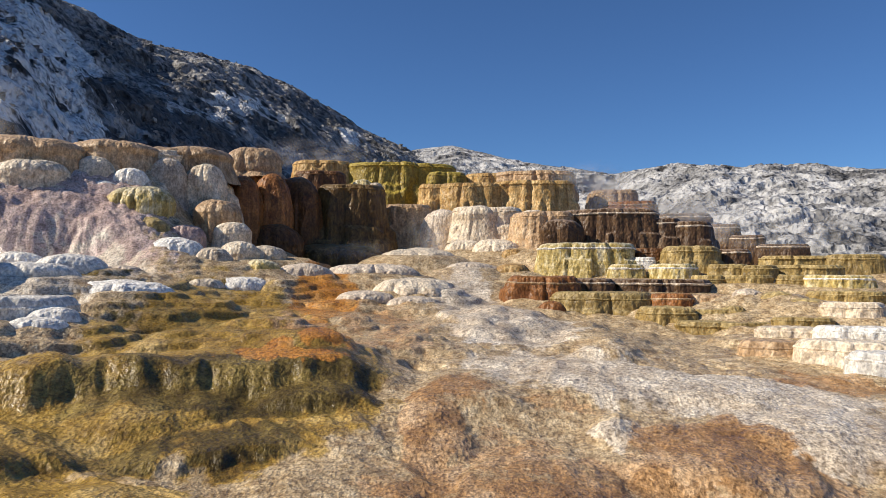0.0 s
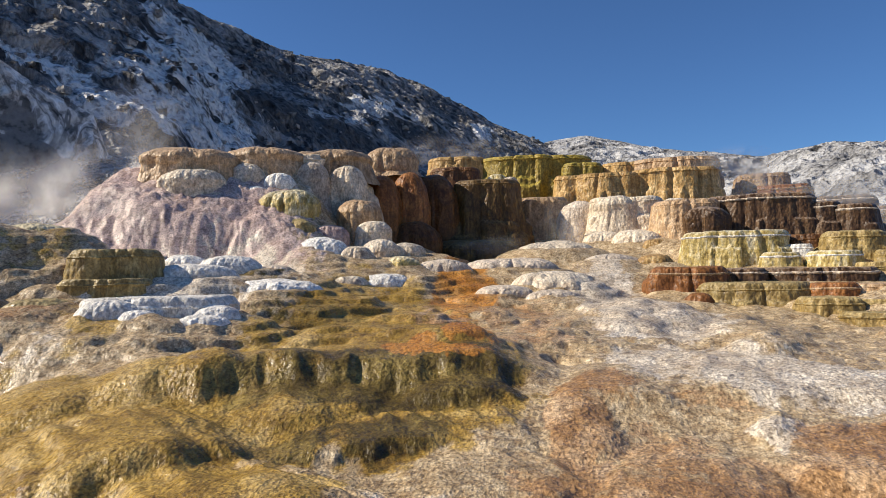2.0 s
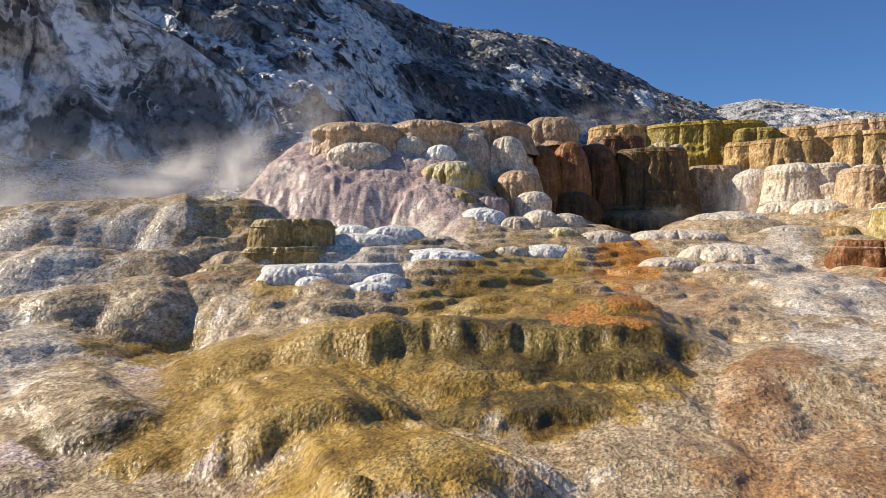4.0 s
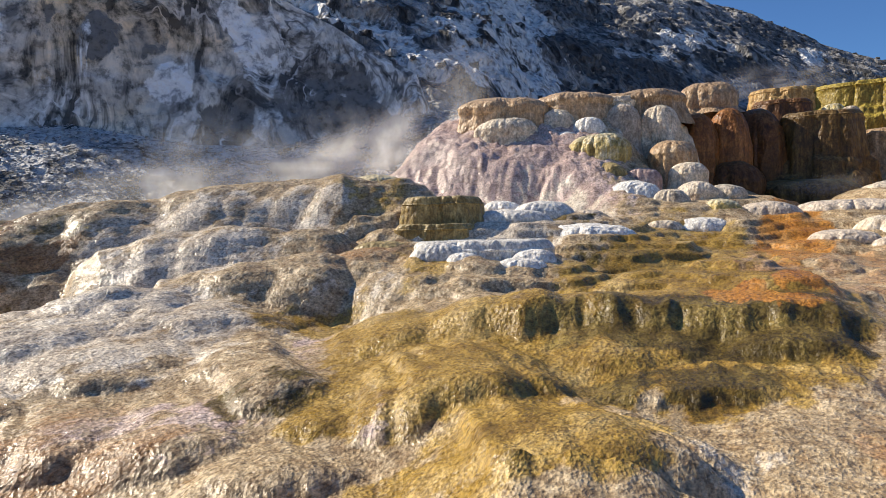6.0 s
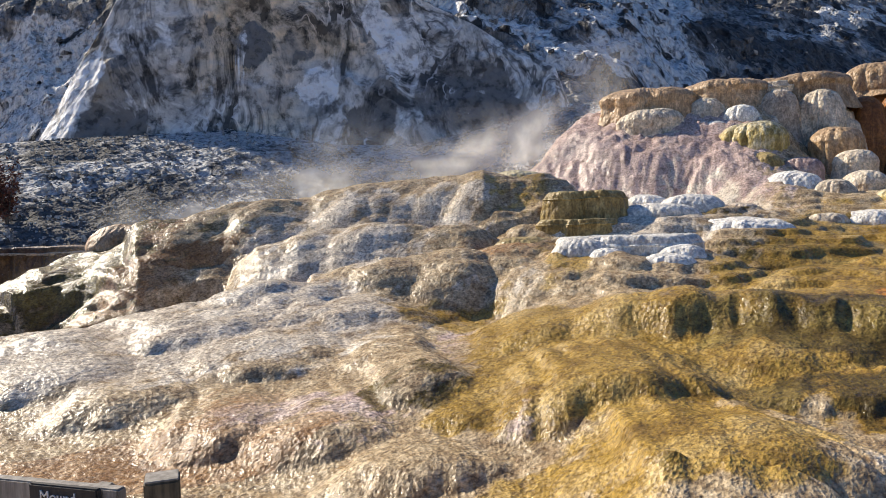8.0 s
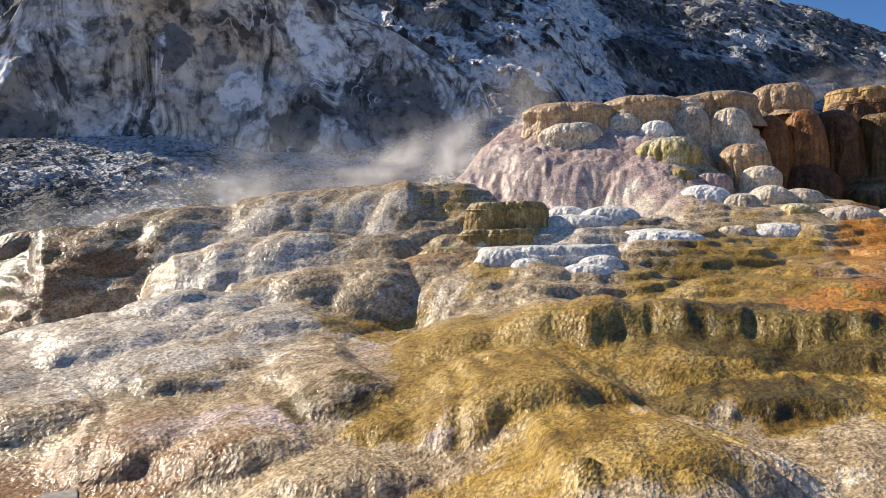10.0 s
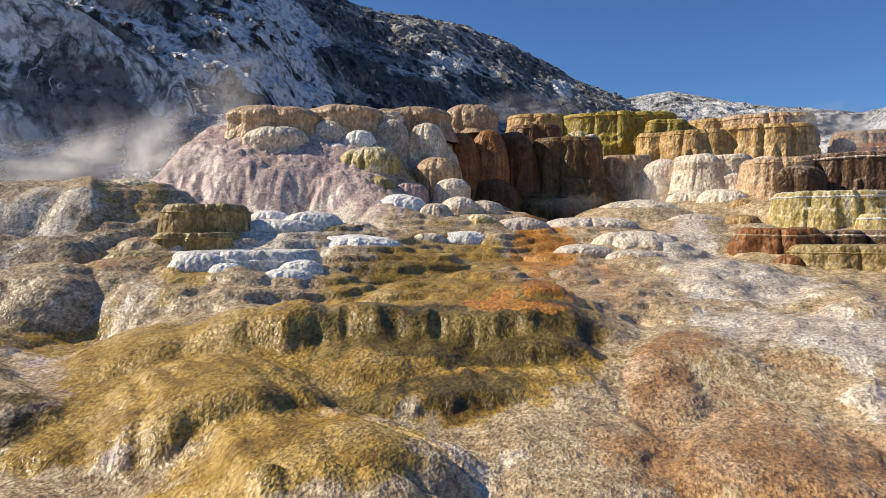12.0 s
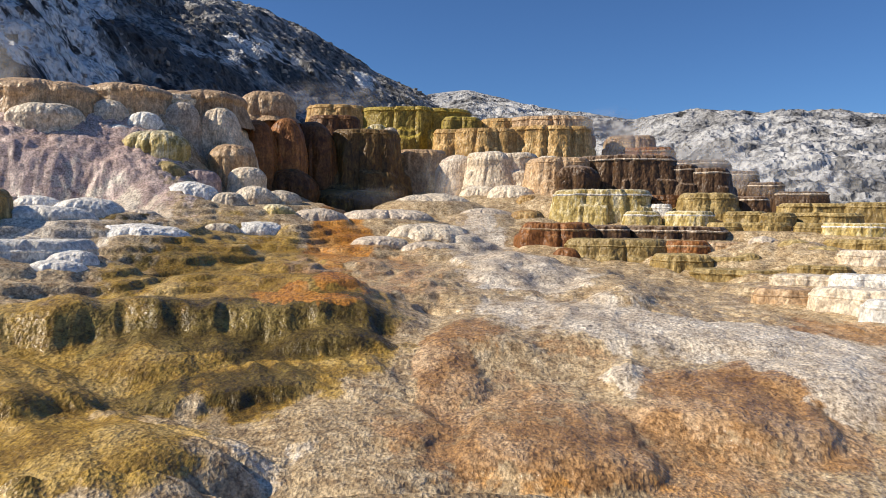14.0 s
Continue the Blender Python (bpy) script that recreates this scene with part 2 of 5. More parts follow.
def wet_mats():
    """The apron: wet limestone under mats of algae, whose kinds lie where the pigment layers put them."""
    m, nt, bsdf = nodes_of("wet_travertine_apron")
    a, b = (nt.nodes.new("ShaderNodeAttribute") for _ in "ab")
    a.attribute_name, b.attribute_name = "mats", "minerals"
    sa_, sb_ = (nt.nodes.new("ShaderNodeSeparateColor") for _ in "ab")
    nt.links.new(a.outputs["Color"], sa_.inputs[0])
    nt.links.new(b.outputs["Color"], sb_.inputs[0])
    fine = noise_of(nt, stretched(nt, 1, 0.7, 1), 20, 2.5, 0.6)
    mid = noise_of(nt, stretched(nt, 1, 1, 1), 5.5, 4, 0.6)
    big = noise_of(nt, stretched(nt, 1, 1, 1, 4.0), 0.9, 5, 0.6)
    ripple = noise_of(nt, stretched(nt, 1, 0.35, 0.8), 9, 6, 0.7)
    flow = noise_of(nt, stretched(nt, 1, 0.3, 0.5, 2.0), 3.4, 6, 0.65)
    warp = nt.nodes.new("ShaderNodeVectorMath")
    warp.operation = "MULTIPLY_ADD"
    swirl = node(nt, "ShaderNodeTexNoise", Scale=3.0, Detail=3.0)
    nt.links.new(stretched(nt, 1, 1, 1), swirl.inputs["Vector"])
    nt.links.new(swirl.outputs["Color"], warp.inputs[0])
    warp.inputs[1].default_value = (0.16, 0.16, 0.16)
    course = nt.nodes.new("ShaderNodeAttribute")      # across the slope, and down it
    course.attribute_name = "course"
    nt.links.new(course.outputs["Vector"], warp.inputs[2])
    scales = []
    for size in (7.0, 18.0):
        cells = node(nt, "ShaderNodeTexVoronoi", Scale=size, Randomness=1.0)
        nt.links.new(warp.outputs[0], cells.inputs["Vector"])
        scales.append(maths(nt, "MULTIPLY", maths(nt, "SUBTRACT", 1.0, cells.outputs["Distance"]), ramp(nt, big, [(0.36, (0.35, 0.35, 0.35)), (0.6, (1, 1, 1))])))
    col = ramp(nt, mid, [(0.32, (0.34, 0.23, 0.12)), (0.5, (0.52, 0.395, 0.235)), (0.68, (0.70, 0.57, 0.38))])

    mottle = noise_of(nt, stretched(nt, 0.8, 1, 1, 13.0), 2.6, 8, 0.7)

    def lay(col, share, tones, soft=0.9):
        amount = maths(nt, "ADD", share, maths(nt, "MULTIPLY", maths(nt, "SUBTRACT", maths(nt, "MULTIPLY", maths(nt, "ADD", mottle, flow), 0.5), 0.5), soft * 3.4))
        amount = ramp(nt, maths(nt, "MULTIPLY", amount, 1.0), [(0.30, (0, 0, 0)), (0.58, (1, 1, 1))])
        gate = maths(nt, "MULTIPLY", amount, maths(nt, "MULTIPLY", share, 6.0, True), True)
        return blend(nt, gate, col, ramp(nt, maths(nt, "MULTIPLY", maths(nt, "ADD", big, flow), 0.5), [(0.34 + 0.3 * i / (len(tones) - 1), c) for i, c in enumerate(tones)]))
    col = lay(col, sb_.outputs[2], [(0.44, 0.315, 0.285), (0.59, 0.445, 0.40), (0.72, 0.59, 0.52)])        # pinkish
    col = lay(col, sb_.outputs[0], [(0.46, 0.37, 0.28), (0.64, 0.55, 0.43), (0.80, 0.73, 0.62)])        # white
    col = lay(col, sa_.outputs[0], [(0.22, 0.130, 0.022), (0.40, 0.255, 0.055), (0.58, 0.42, 0.17)])    # gold
    col = lay(col, sa_.outputs[1], [(0.22, 0.115, 0.045), (0.40, 0.23, 0.10), (0.60, 0.44, 0.28)])       # rust
    col = lay(col, sb_.outputs[1], [(0.050, 0.033, 0.009), (0.13, 0.09, 0.02), (0.34, 0.245, 0.07)])    # olive, with shade painted into the gully and the ledge
    col = lay(col, sa_.outputs[2], [(0.40, 0.16, 0.03), (0.52, 0.235, 0.045), (0.50, 0.30, 0.12)], 0.6)  # orange
    grit = ramp(nt, fine, [(0.36, (0.55, 0.52, 0.49)), (0.5, (1.0, 1.0, 1.0)), (0.62, (1.18, 1.18, 1.18))])
    col = blend(nt, 1.0, col, ramp(nt, mottle, [(0.34, (0.66, 0.62, 0.58)), (0.5, (0.97, 0.96, 0.95)), (0.66, (1.12, 1.12, 1.12))]), "MULTIPLY")
    col = blend(nt, 1.0, col, grit, "MULTIPLY")
    specks = noise_of(nt, stretched(nt, 1, 0.6, 1, 17.0), 46, 2, 0.6)
    col = blend(nt, 1.0, col, ramp(nt, specks, [(0.36, (0.66, 0.64, 0.62)), (0.5, (1, 1, 1)), (0.64, (1.22, 1.22, 1.22))]), "MULTIPLY")
    col = blend(nt, 1.0, col, ramp(nt, ripple, [(0.35, (0.9, 0.88, 0.86)), (0.55, (1.06, 1.06, 1.06))]), "MULTIPLY")
    nt.links.new(col, bsdf.inputs["Base Color"])
    nt.links.new(ramp(nt, noise_of(nt, stretched(nt, 1, 1, 1, 6.0), 9, 4, 0.7), [(0.42, (0.2, 0.2, 0.2)), (0.58, (0.55, 0.55, 0.55))]), bsdf.inputs["Roughness"])
    bsdf.inputs["Specular IOR Level"].default_value = 0.38
    bumped(nt, bsdf, [(mid, 0.3, 0.03), (scales[0], 0.18, 0.04), (scales[1], 0.5, 0.028), (fine, 1.0, 0.02), (specks, 0.8, 0.008)])
    return m


APRON = wet_mats()


# ---- helpers for meshes ----
def grid_mesh(name, X, Y, Z, closed=False):
    """A sheet of quads through rows and columns of places."""
    n, k = X.shape
    idx = np.arange(n * k).reshape(n, k)
    if closed:
        idx = np.concatenate([idx, idx[:, :1]], 1)
    f = np.stack([idx[:-1, :-1], idx[:-1, 1:], idx[1:, 1:], idx[1:, :-1]], -1).reshape(-1, 4)
    me = bpy.data.meshes.new(name)
    me.vertices.add(n * k)
    me.vertices.foreach_set("co", np.stack([X, Y, Z], -1).ravel())
    me.loops.add(f.size)
    me.loops.foreach_set("vertex_index", f.ravel().astype(np.int32))
    me.polygons.add(len(f))
    me.polygons.foreach_set("loop_start", np.arange(0, f.size, 4, dtype=np.int32))
    me.polygons.foreach_set("use_smooth", np.ones(len(f), bool))
    me.update(calc_edges=True)
    return me


def part(name, me, material, parent, label=""):
    ob = new(name, me)
    if not me.materials:
        me.materials.append(material)
    ob.parent = parent
    return tagged(ob, label)


# ---- the lie of the land, as heights over the plan ----
REACH = [0, 3.6, 5.0, 7, 8.2, 9.4, 10.6, 12.3, 14, 15.2, 16.5, 17.8, 20, 22, 24, 27, 32, 38]
RIGHT = [0.5, 0.45, -0.1, -0.04, 0.08, 0.3, 0.42, 0.52, 0.61, 0.68, 0.73, 0.78, 0.85, 0.95, 1.1, 1.6, 2.3, 2.8]
MIDDLE = [0.5, 0.45, -0.1, -0.04, 0.08, 0.42, 0.56, 0.7, 0.82, 0.9, 0.98, 1.05, 1.2, 1.4, 1.7, 2.3, 3.8, 5.8]
UNDER_CLIFF = [0.5, 0.45, -0.12, -0.04, 0.08, 0.38, 0.72, 0.84, 0.9, 0.95, 1.02, 1.1, 1.3, 1.5, 1.8, 2.0, 2.4, 5.6]
GREAT_MOUND = [0.5, 0.45, -0.12, -0.04, 0.08, 0.36, 0.68, 0.7, 0.68, 0.70, 0.85, 1.02, 1.4, 2.35, 3.75, 5.5, 6.1, 5.8]
PINK_SLOPE = [0.5, 0.45, -0.2, -0.1, 0.02, 0.3, 0.40, 0.5, 0.55, 0.58, 0.75, 0.98, 1.5, 2.5, 3.4, 4.0, 4.4, 5.2]
SADDLE = [0.5, 0.45, -0.28, -0.2, -0.1, 0.08, 0.18, 0.35, 0.5, 0.6, 0.75, 0.9, 1.2, 1.5, 1.7, 1.4, 1.2, 1.2]
SHOULDER = [0.5, 0.45, -0.36, -0.32, -0.25, -0.15, 0.05, 0.42, 0.78, 0.5, 0.2, 0.1, 0.4, 0.8, 0.6, -0.6, -1, -1]


def ground_base(x, y):
    """Height of the terrace apron, without its lobes: a slope that climbs away from the boardwalk."""
    x, y = np.asarray(x, float), np.asarray(y, float)
    r = np.hypot(x, y)
    az = np.degrees(np.arctan2(-x, y))
    kinds = [(-24, RIGHT), (-4, MIDDLE), (4, MIDDLE), (8, UNDER_CLIFF), (17, UNDER_CLIFF), (21, GREAT_MOUND), (31, GREAT_MOUND), (37, PINK_SLOPE), (47, SADDLE), (58, SHOULDER)]
    z = np.zeros_like(r)
    where = [a for a, _ in kinds]
    for k, (_, p) in enumerate(kinds):
        w = np.interp(az, where, [1.0 if j == k else 0.0 for j in range(len(kinds))])
        z = z + w * np.interp(r, REACH, p)
    # past the edge of the shoulder the ground drops into a valley
    z = z - np.interp(az, [60, 71], [0, 0.3]) * np.clip((r - 10) / 4, 0, 1) - np.interp(az, [63, 70], [0, 1]) * np.clip((r - 14.2) / 2.0, 0, 1) * 1.7
    z = z - np.clip((r - 60) / 60, 0, 1) * 4
    return z


# long backs of flowstone on the shoulder: compass and height of the crest, its reach, depth of the front and of the rear
BACKS = [([(36.2, 2.5), (39.2, 3.05), (41.8, 3.31), (47.4, 3.05), (53.4, 2.9), (60.0, 2.62), (63.9, 2.35), (67.6, 2.2)], 19.2, 1.7, 2.0),
         ([(40.8, 1.98), (45.9, 1.93), (51.9, 1.91), (56.1, 1.81), (59.0, 1.54), (60.9, 1.06)], 16.6, 1.6, 1.6),
         ([(40.9, 1.53), (47.9, 1.34), (52.2, 1.25), (55.5, 1.09)], 14.6, 1.4, 1.4)]


# cushions of the apron: place, half width, half depth, turn, height
LOBES, SKIRTS = [], []


def lobe(x, y, rx, ry, turn, h):
    LOBES.append((x, y, rx, ry, turn, h))


lobe(-4.83, 6.88, 1.37, 1.40, 47, 0.46)
lobe(-3.03, 5.87, 1.35, 1.58, 47, 0.44)
lobe(-7.27, 6.28, 0.88, 1.65, 59, 0.36)
lobe(-7.18, 4.81, 0.98, 1.35, 56, 0.30)
lobe(-8.00, 4.28, 0.83, 1.37, 62, 0.28)
lobe(-9.76, 5.65, 1.63, 1.25, 60, 0.30)
lobe(-10.87, 8.19, 1.76, 1.97, 53, 0.25)
lobe(-11.21, 5.39, 1.42, 1.13, 64, 0.25)
lobe(-5.76, 5.75, 0.68, 0.70, 45, 0.20)
lobe(-5.43, 4.63, 0.92, 0.88, 50, 0.20)
lobe(-5.02, 9.19, 0.75, 0.79, 29, 0.22)
lobe(-3.66, 8.77, 0.87, 1.16, 23, 0.26)
lobe(-2.96, 9.05, 0.58, 0.76, 18, 0.20)
lobe(-1.67, 9.61, 0.85, 0.64, 10, 0.22)
lobe(-5.85, 8.87, 0.89, 1.17, 33, 0.22)
lobe(-6.95, 8.58, 0.92, 1.56, 39, 0.22)
lobe(-2.38, 8.02, 1.65, 0.66, 32, 0.25)
lobe(-1.20, 7.34, 1.41, 1.16, 24, 0.18)
lobe(-5.59, 17.03, 1.50, 1.86, 18, 0.22)
lobe(-6.77, 14.45, 1.33, 1.45, 25, 0.18)
lobe(-7.53, 12.89, 1.02, 1.22, 30, 0.16)
lobe(-5.02, 13.66, 1.44, 1.84, 20, 0.22)
lobe(-2.58, 11.96, 1.21, 1.07, 12, 0.24)
lobe(-3.74, 15.47, 1.21, 1.91, 14, 0.22)
lobe(-2.43, 16.07, 1.05, 1.27, 9, 0.20)
lobe(-10.61, 12.56, 1.62, 1.51, 40, 0.26)
lobe(-12.66, 13.15, 0.83, 1.34, 44, 0.26)
lobe(-8.02, 11.56, 1.28, 1.57, 35, 0.20)
lobe(-11.43, 10.81, 1.31, 1.51, 47, 0.25)
lobe(2.93, 14.72, 1.08, 2.07, -11, 0.20)
lobe(1.28, 17.41, 1.59, 3.47, -4, 0.26)
lobe(2.85, 13.09, 0.71, 1.09, -12, 0.22)
lobe(-0.71, 13.82, 1.00, 1.46, 3, 0.18)
lobe(-2.21, 11.71, 0.91, 1.10, 11, 0.20)
lobe(2.01, 8.70, 0.37, 0.49, -13, 0.16)
lobe(0.41, 10.14, 0.77, 1.07, -2, 0.16)
lobe(-0.11, 9.01, 0.51, 1.42, 1, 0.16)
lobe(1.94, 10.48, 1.21, 1.12, -10, 0.16)
lobe(4.02, 10.53, 1.71, 1.48, -21, 0.16)
lobe(2.77, 7.85, 1.26, 1.07, -29, 0.20)
lobe(0.85, 7.13, 1.09, 1.37, -7, 0.20)
lobe(-1.20, 8.43, 0.78, 0.93, 28, 0.18)
lobe(4.18, 8.57, 1.16, 1.19, -36, 0.16)
lobe(-0.92, 6.50, 0.95, 1.05, 18, 0.14)
lobe(3.10, 10.96, 1.04, 0.82, -16, 0.14)
lobe(-11.93, 7.78, 1.73, 1.49, 57, 0.30)
lobe(-11.14, 5.28, 1.59, 1.19, 65, 0.32)
lobe(-9.21, 5.35, 1.05, 0.92, 60, 0.30)
lobe(-11.14, 3.49, 1.42, 1.55, 73, 0.30)
lobe(-8.16, 6.68, 0.88, 1.16, 51, 0.30)
lobe(-6.80, 4.67, 0.75, 1.13, 56, 0.30)
lobe(-7.98, 4.21, 0.96, 1.00, 62, 0.28)
lobe(-9.58, 3.74, 1.09, 1.12, 69, 0.25)
lobe(-10.98, 9.15, 1.30, 1.44, 50, 0.22)


def join(a, b, k=0.03):
    """The higher of two, with the crease between them filled a little."""
    return np.maximum(a, b) + k * np.log1p(np.exp(-np.abs(a - b) / k)) * smooth(np.minimum(a, b), 0.0, 0.12)


def turned(x, y, cx, cy, rx, ry, turn):
    c, s = math.cos(radians(turn)), math.sin(radians(turn))
    return ((x - cx) * c + (y - cy) * s) / rx, (-(x - cx) * s + (y - cy) * c) / ry


def blurred(a, n, k):
    """Mean over a window of rows and columns of a sheet."""
    for axis, w in ((0, n), (1, k)):
        for _ in range(2):
            pad = [(w + 1, w) if q == axis else (0, 0) for q in (0, 1)]
            c = np.cumsum(np.pad(a, pad, mode="edge"), axis)
            hi, lo = np.take(c, np.arange(2 * w + 1, c.shape[axis]), axis), np.take(c, np.arange(0, c.shape[axis] - 2 * w - 1), axis)
            a = (hi - lo) / (2 * w + 1)
    return a


def ledge(x, y):
    """How much of the pool's ledge there is, and the distance measured from its wandering lip."""
    r, az = np.hypot(x, y), np.degrees(np.arctan2(-x, y))
    led = np.interp(az, [2, 7, 24, 42], [0, 1, 1, 0])
    return led, r + 0.6 * grain(az * 0.11, 0.5, 5.0) + 0.45 * np.abs(grain(az * 0.17, 0.5, 9.0)) + 0.18 * grain(az * 0.43, r * 0.4, 12.0) + 0.08 * grain(az * 0.8, r * 1.2, 2.0) - 0.15


def ground_height(x, y):
    """Height over a sheet of places laid out in rings and spokes."""
    z = ground_base(x, y)
    r, az = np.hypot(x, y), np.degrees(np.arctan2(-x, y))
    near = smooth(r, 3.9, 5.2)
    z = z + near * (blurred(z, 6, 10) - z)
    wx, wy = x + 0.13 * rough(x * 0.9, y * 0.9, 2.0, 3), y + 0.13 * rough(x * 0.9, y * 0.9, 7.0, 3)
    arc = np.arctan2(-x, y) * 9.0 + 0.5 * (wx - x)
    run = 5.4 * np.log(np.maximum(r, 1.0)) + 0.5 * (wy - y)
    # the lip of a shallow pool crosses the apron and drops off in a scalloped ledge
    led, rw = ledge(x, y)
    z = z + led * (0.30 * smooth(rw, 9.7, 10.25) - 0.30 * smooth(rw, 10.45, 13.2))
    lump = np.zeros_like(z)
    for cx, cy, rx, ry, turn, h in LOBES:
        box = np.nonzero((np.abs(x - cx) < 2.0 * max(rx, ry) + 0.4) & (np.abs(y - cy) < 2.0 * max(rx, ry) + 0.4))
        u, v = turned(wx[box], wy[box], cx, cy, rx, ry, turn)
        v = v + 0.55
        v = np.where(v < 0, v * 2.1, v * 0.60)         # long back, short round front
        q = u * u + v * v
        d = np.clip(1 - q, 0, 1)
        # rounded folds with sharp creases spread like a fan towards the lower edge
        fan = np.arctan2(u * rx, 2.1 * ry - v * ry * 0.6) * (3.2 + 2.4 * rx)
        fold = np.abs(grain(fan, cx * 3, cy * 3 + 0.25 * v)) + 0.5 * np.abs(grain(fan * 2.3, cx * 5, cy * 3 + 0.4 * v))
        cushion = 1.1 * h * d ** 0.75 + 0.42 * h * (fold - 0.4) * smooth(d, 0.0, 0.3) * smooth(q, 0.02, 0.4)
        lump[box] = join(lump[box], cushion, 0.02)
    # flowstone fills the hollows between the cushions
    broad = blurred(lump, 24, 30)
    lump = np.maximum(lump, broad - 0.045)
    z = z + blurred(lump, 1, 2) * near
    # long rounded backs that lie one behind the other across the shoulder
    for crest, reach, front, rear in BACKS:
        ends = [a for a, _ in crest]
        zc = np.interp(az, ends, [q for _, q in crest]) + 0.12 * np.abs(rough(arc * 0.5, reach, 3.0, 2)) - 0.05
        off = r - reach + 0.5 * rough(arc * 0.45, r * 0.3, reach, 3) + 0.25 * np.abs(grain(arc * 1.1, reach * 3, r * 0.2))
        back = zc - np.where(off < 0, 1.1 * (np.abs(off) / front) ** 1.8, 1.0 * (off / rear) ** 2.0)
        back = back - 2.6 * smooth(ends[0] - az, -3.0, 9.0) - 6.0 * smooth(ends[0] - az, 8.0, 16.0) - 1.6 * smooth(az - ends[-1], -0.5, 2.5) + 0.06 * knobs(arc * 1.6, r * 1.4, 31, 0.9)
        z = np.maximum(z, back) + 0.05 * np.exp(-np.abs(z - back) / 0.08) * (r < 24)
    # the knobbly pink flank of the great mound
    slope = smooth(az, 15, 19) * (1 - smooth(az, 41, 47)) * smooth(r, 20.2, 22.0)
    arc24 = np.arctan2(-x, y) * 24.0 + 0.8 * (wx - x)
    tall = z * 1.0 + 0.55 * r + 1.2 * (wy - y)
    z = z + slope * (0.20 * knobs(arc24 * 0.7, tall * 0.8, 8, 0.9) + 0.12 * knobs(arc24 * 1.7, tall * 1.9, 9, 0.9)
                     + 0.08 * knobs(arc24 * 3.6, tall * 4.0, 10, 1.0) + 0.10 * np.abs(rough(arc24 * 2.5, tall * 2.2, 3.0, 4, 0.6)) - 0.30)
    # flowstone gathered round the foot of each mound
    bare = z.copy()
    for cx, cy, rx, ry, turn, top, foot, share in SKIRTS:
        if math.hypot(cx, cy) > 27:
            continue
        wide = max(rx, ry) + 2.5
        box = np.nonzero((np.abs(x - cx) < wide) & (np.abs(y - cy) < wide))
        u, v = turned(wx[box], wy[box], cx, cy, rx, ry, turn)
        out = (np.hypot(u, v) - 1) * min(rx, ry)
        reach = 0.4 + 1.2 * share * (top - foot)
        z[box] = np.maximum(z[box], np.minimum(foot + share * (top - foot) * (1 - smooth(out, -0.1, reach)) - 0.8 * np.clip(out - reach, 0, 9), bare[box] + 1.0 * (1 - smooth(out, 0.6 * reach, reach + 0.9))))
    # drapery that runs down the slope in rounded rolls
    rill = np.abs(rough(arc * 1.3, run * 0.35, 2.0, 2, 0.5))
    z = z + 0.035 * rill * near
    # low cushions crowd the flat between the pool and the pillows
    flat = smooth(r, 10.9, 12.0) * (1 - smooth(r, 19, 22)) * (1 - slope)
    z = z + flat * (0.26 * knobs(wx * 0.55 + 0.3, wy * 0.42, 41, 0.75) + 0.13 * knobs(wx * 1.3, wy * 0.95, 42, 0.8) + 0.06 * knobs(wx * 2.7, wy * 2.0, 43, 0.85) - 0.27)
    # low steps with rounded lips, one cushion over the next
    mid = smooth(r, 10.4, 12.0) * (1 - smooth(r, 21, 23))
    zn = z + 0.12 * rough(x * 0.45, y * 0.45, 6.0, 3) + 0.11 * knobs(wx * 0.85, wy * 0.6, 21, 0.8)
    for step, share in ((0.20, 0.5 * mid * np.interp(az, [-8, 2, 30, 42], [0.5, 1, 1, 0.3])), (0.06, 0.3 * near * np.interp(az, [2, 8, 40, 50], [1.0, 0.25, 0.25, 0.4]))):
        f = zn / step - np.floor(zn / step)
        z = z + step * share * (0.82 * smooth(f, 0.0, 0.38) + 0.18 * f - f) * (1 - slope)
    # crowded knobs and scales of sinter, ever finer, that come and go
    lively = 0.45 + 0.55 * smooth(rough(x * 0.5, y * 0.5, 4.0, 3), -0.25, 0.35)
    z = z + near * (0.025 * knobs(arc * 0.9, run * 0.7, 2, 0.8) + 0.008 * knobs(arc * 2.2, run * 1.7, 3, 0.85) - 0.02)
    z = z + near * lively * (0.004 * knobs(arc * 5.0, run * 4.0, 4, 1.0) + 0.003 * knobs(arc * 11.0, run * 7.0, 5, 1.1) * (1 - smooth(r, 14, 20)))
    return z


PIGMENTS = []


def pigment(kind, x, y, rx, ry, turn, share):
    PIGMENTS.append((kind, x, y, rx, ry, turn, share))


pigment("gold", -4.63, 7.41, 2.19, 1.90, 32, 1.00)
pigment("gold", -3.04, 8.97, 2.73, 0.64, 19, 1.00)
pigment("gold", -2.77, 5.27, 1.17, 1.05, 43, 1.00)
pigment("gold", -5.50, 5.82, 0.79, 0.79, 43, 0.90)
pigment("gold", -3.80, 4.86, 0.80, 0.44, 38, 0.80)
pigment("gold", -2.99, 5.66, 1.26, 1.06, 43, 1.00)
pigment("gold", -3.51, 8.20, 1.96, 1.09, 23, 1.00)
pigment("gold", -4.07, 12.72, 2.23, 3.28, 18, 0.85)
pigment("white", -9.66, 17.56, 2.89, 2.22, 29, 0.95)
pigment("white", -8.80, 14.48, 1.93, 2.94, 31, 0.80)
pigment("gold", -4.14, 15.04, 2.25, 5.00, 15, 0.85)
pigment("gold", -8.58, 12.03, 0.67, 2.06, 35, 0.60)
pigment("gold", -1.84, 9.75, 1.21, 0.40, 11, 0.80)
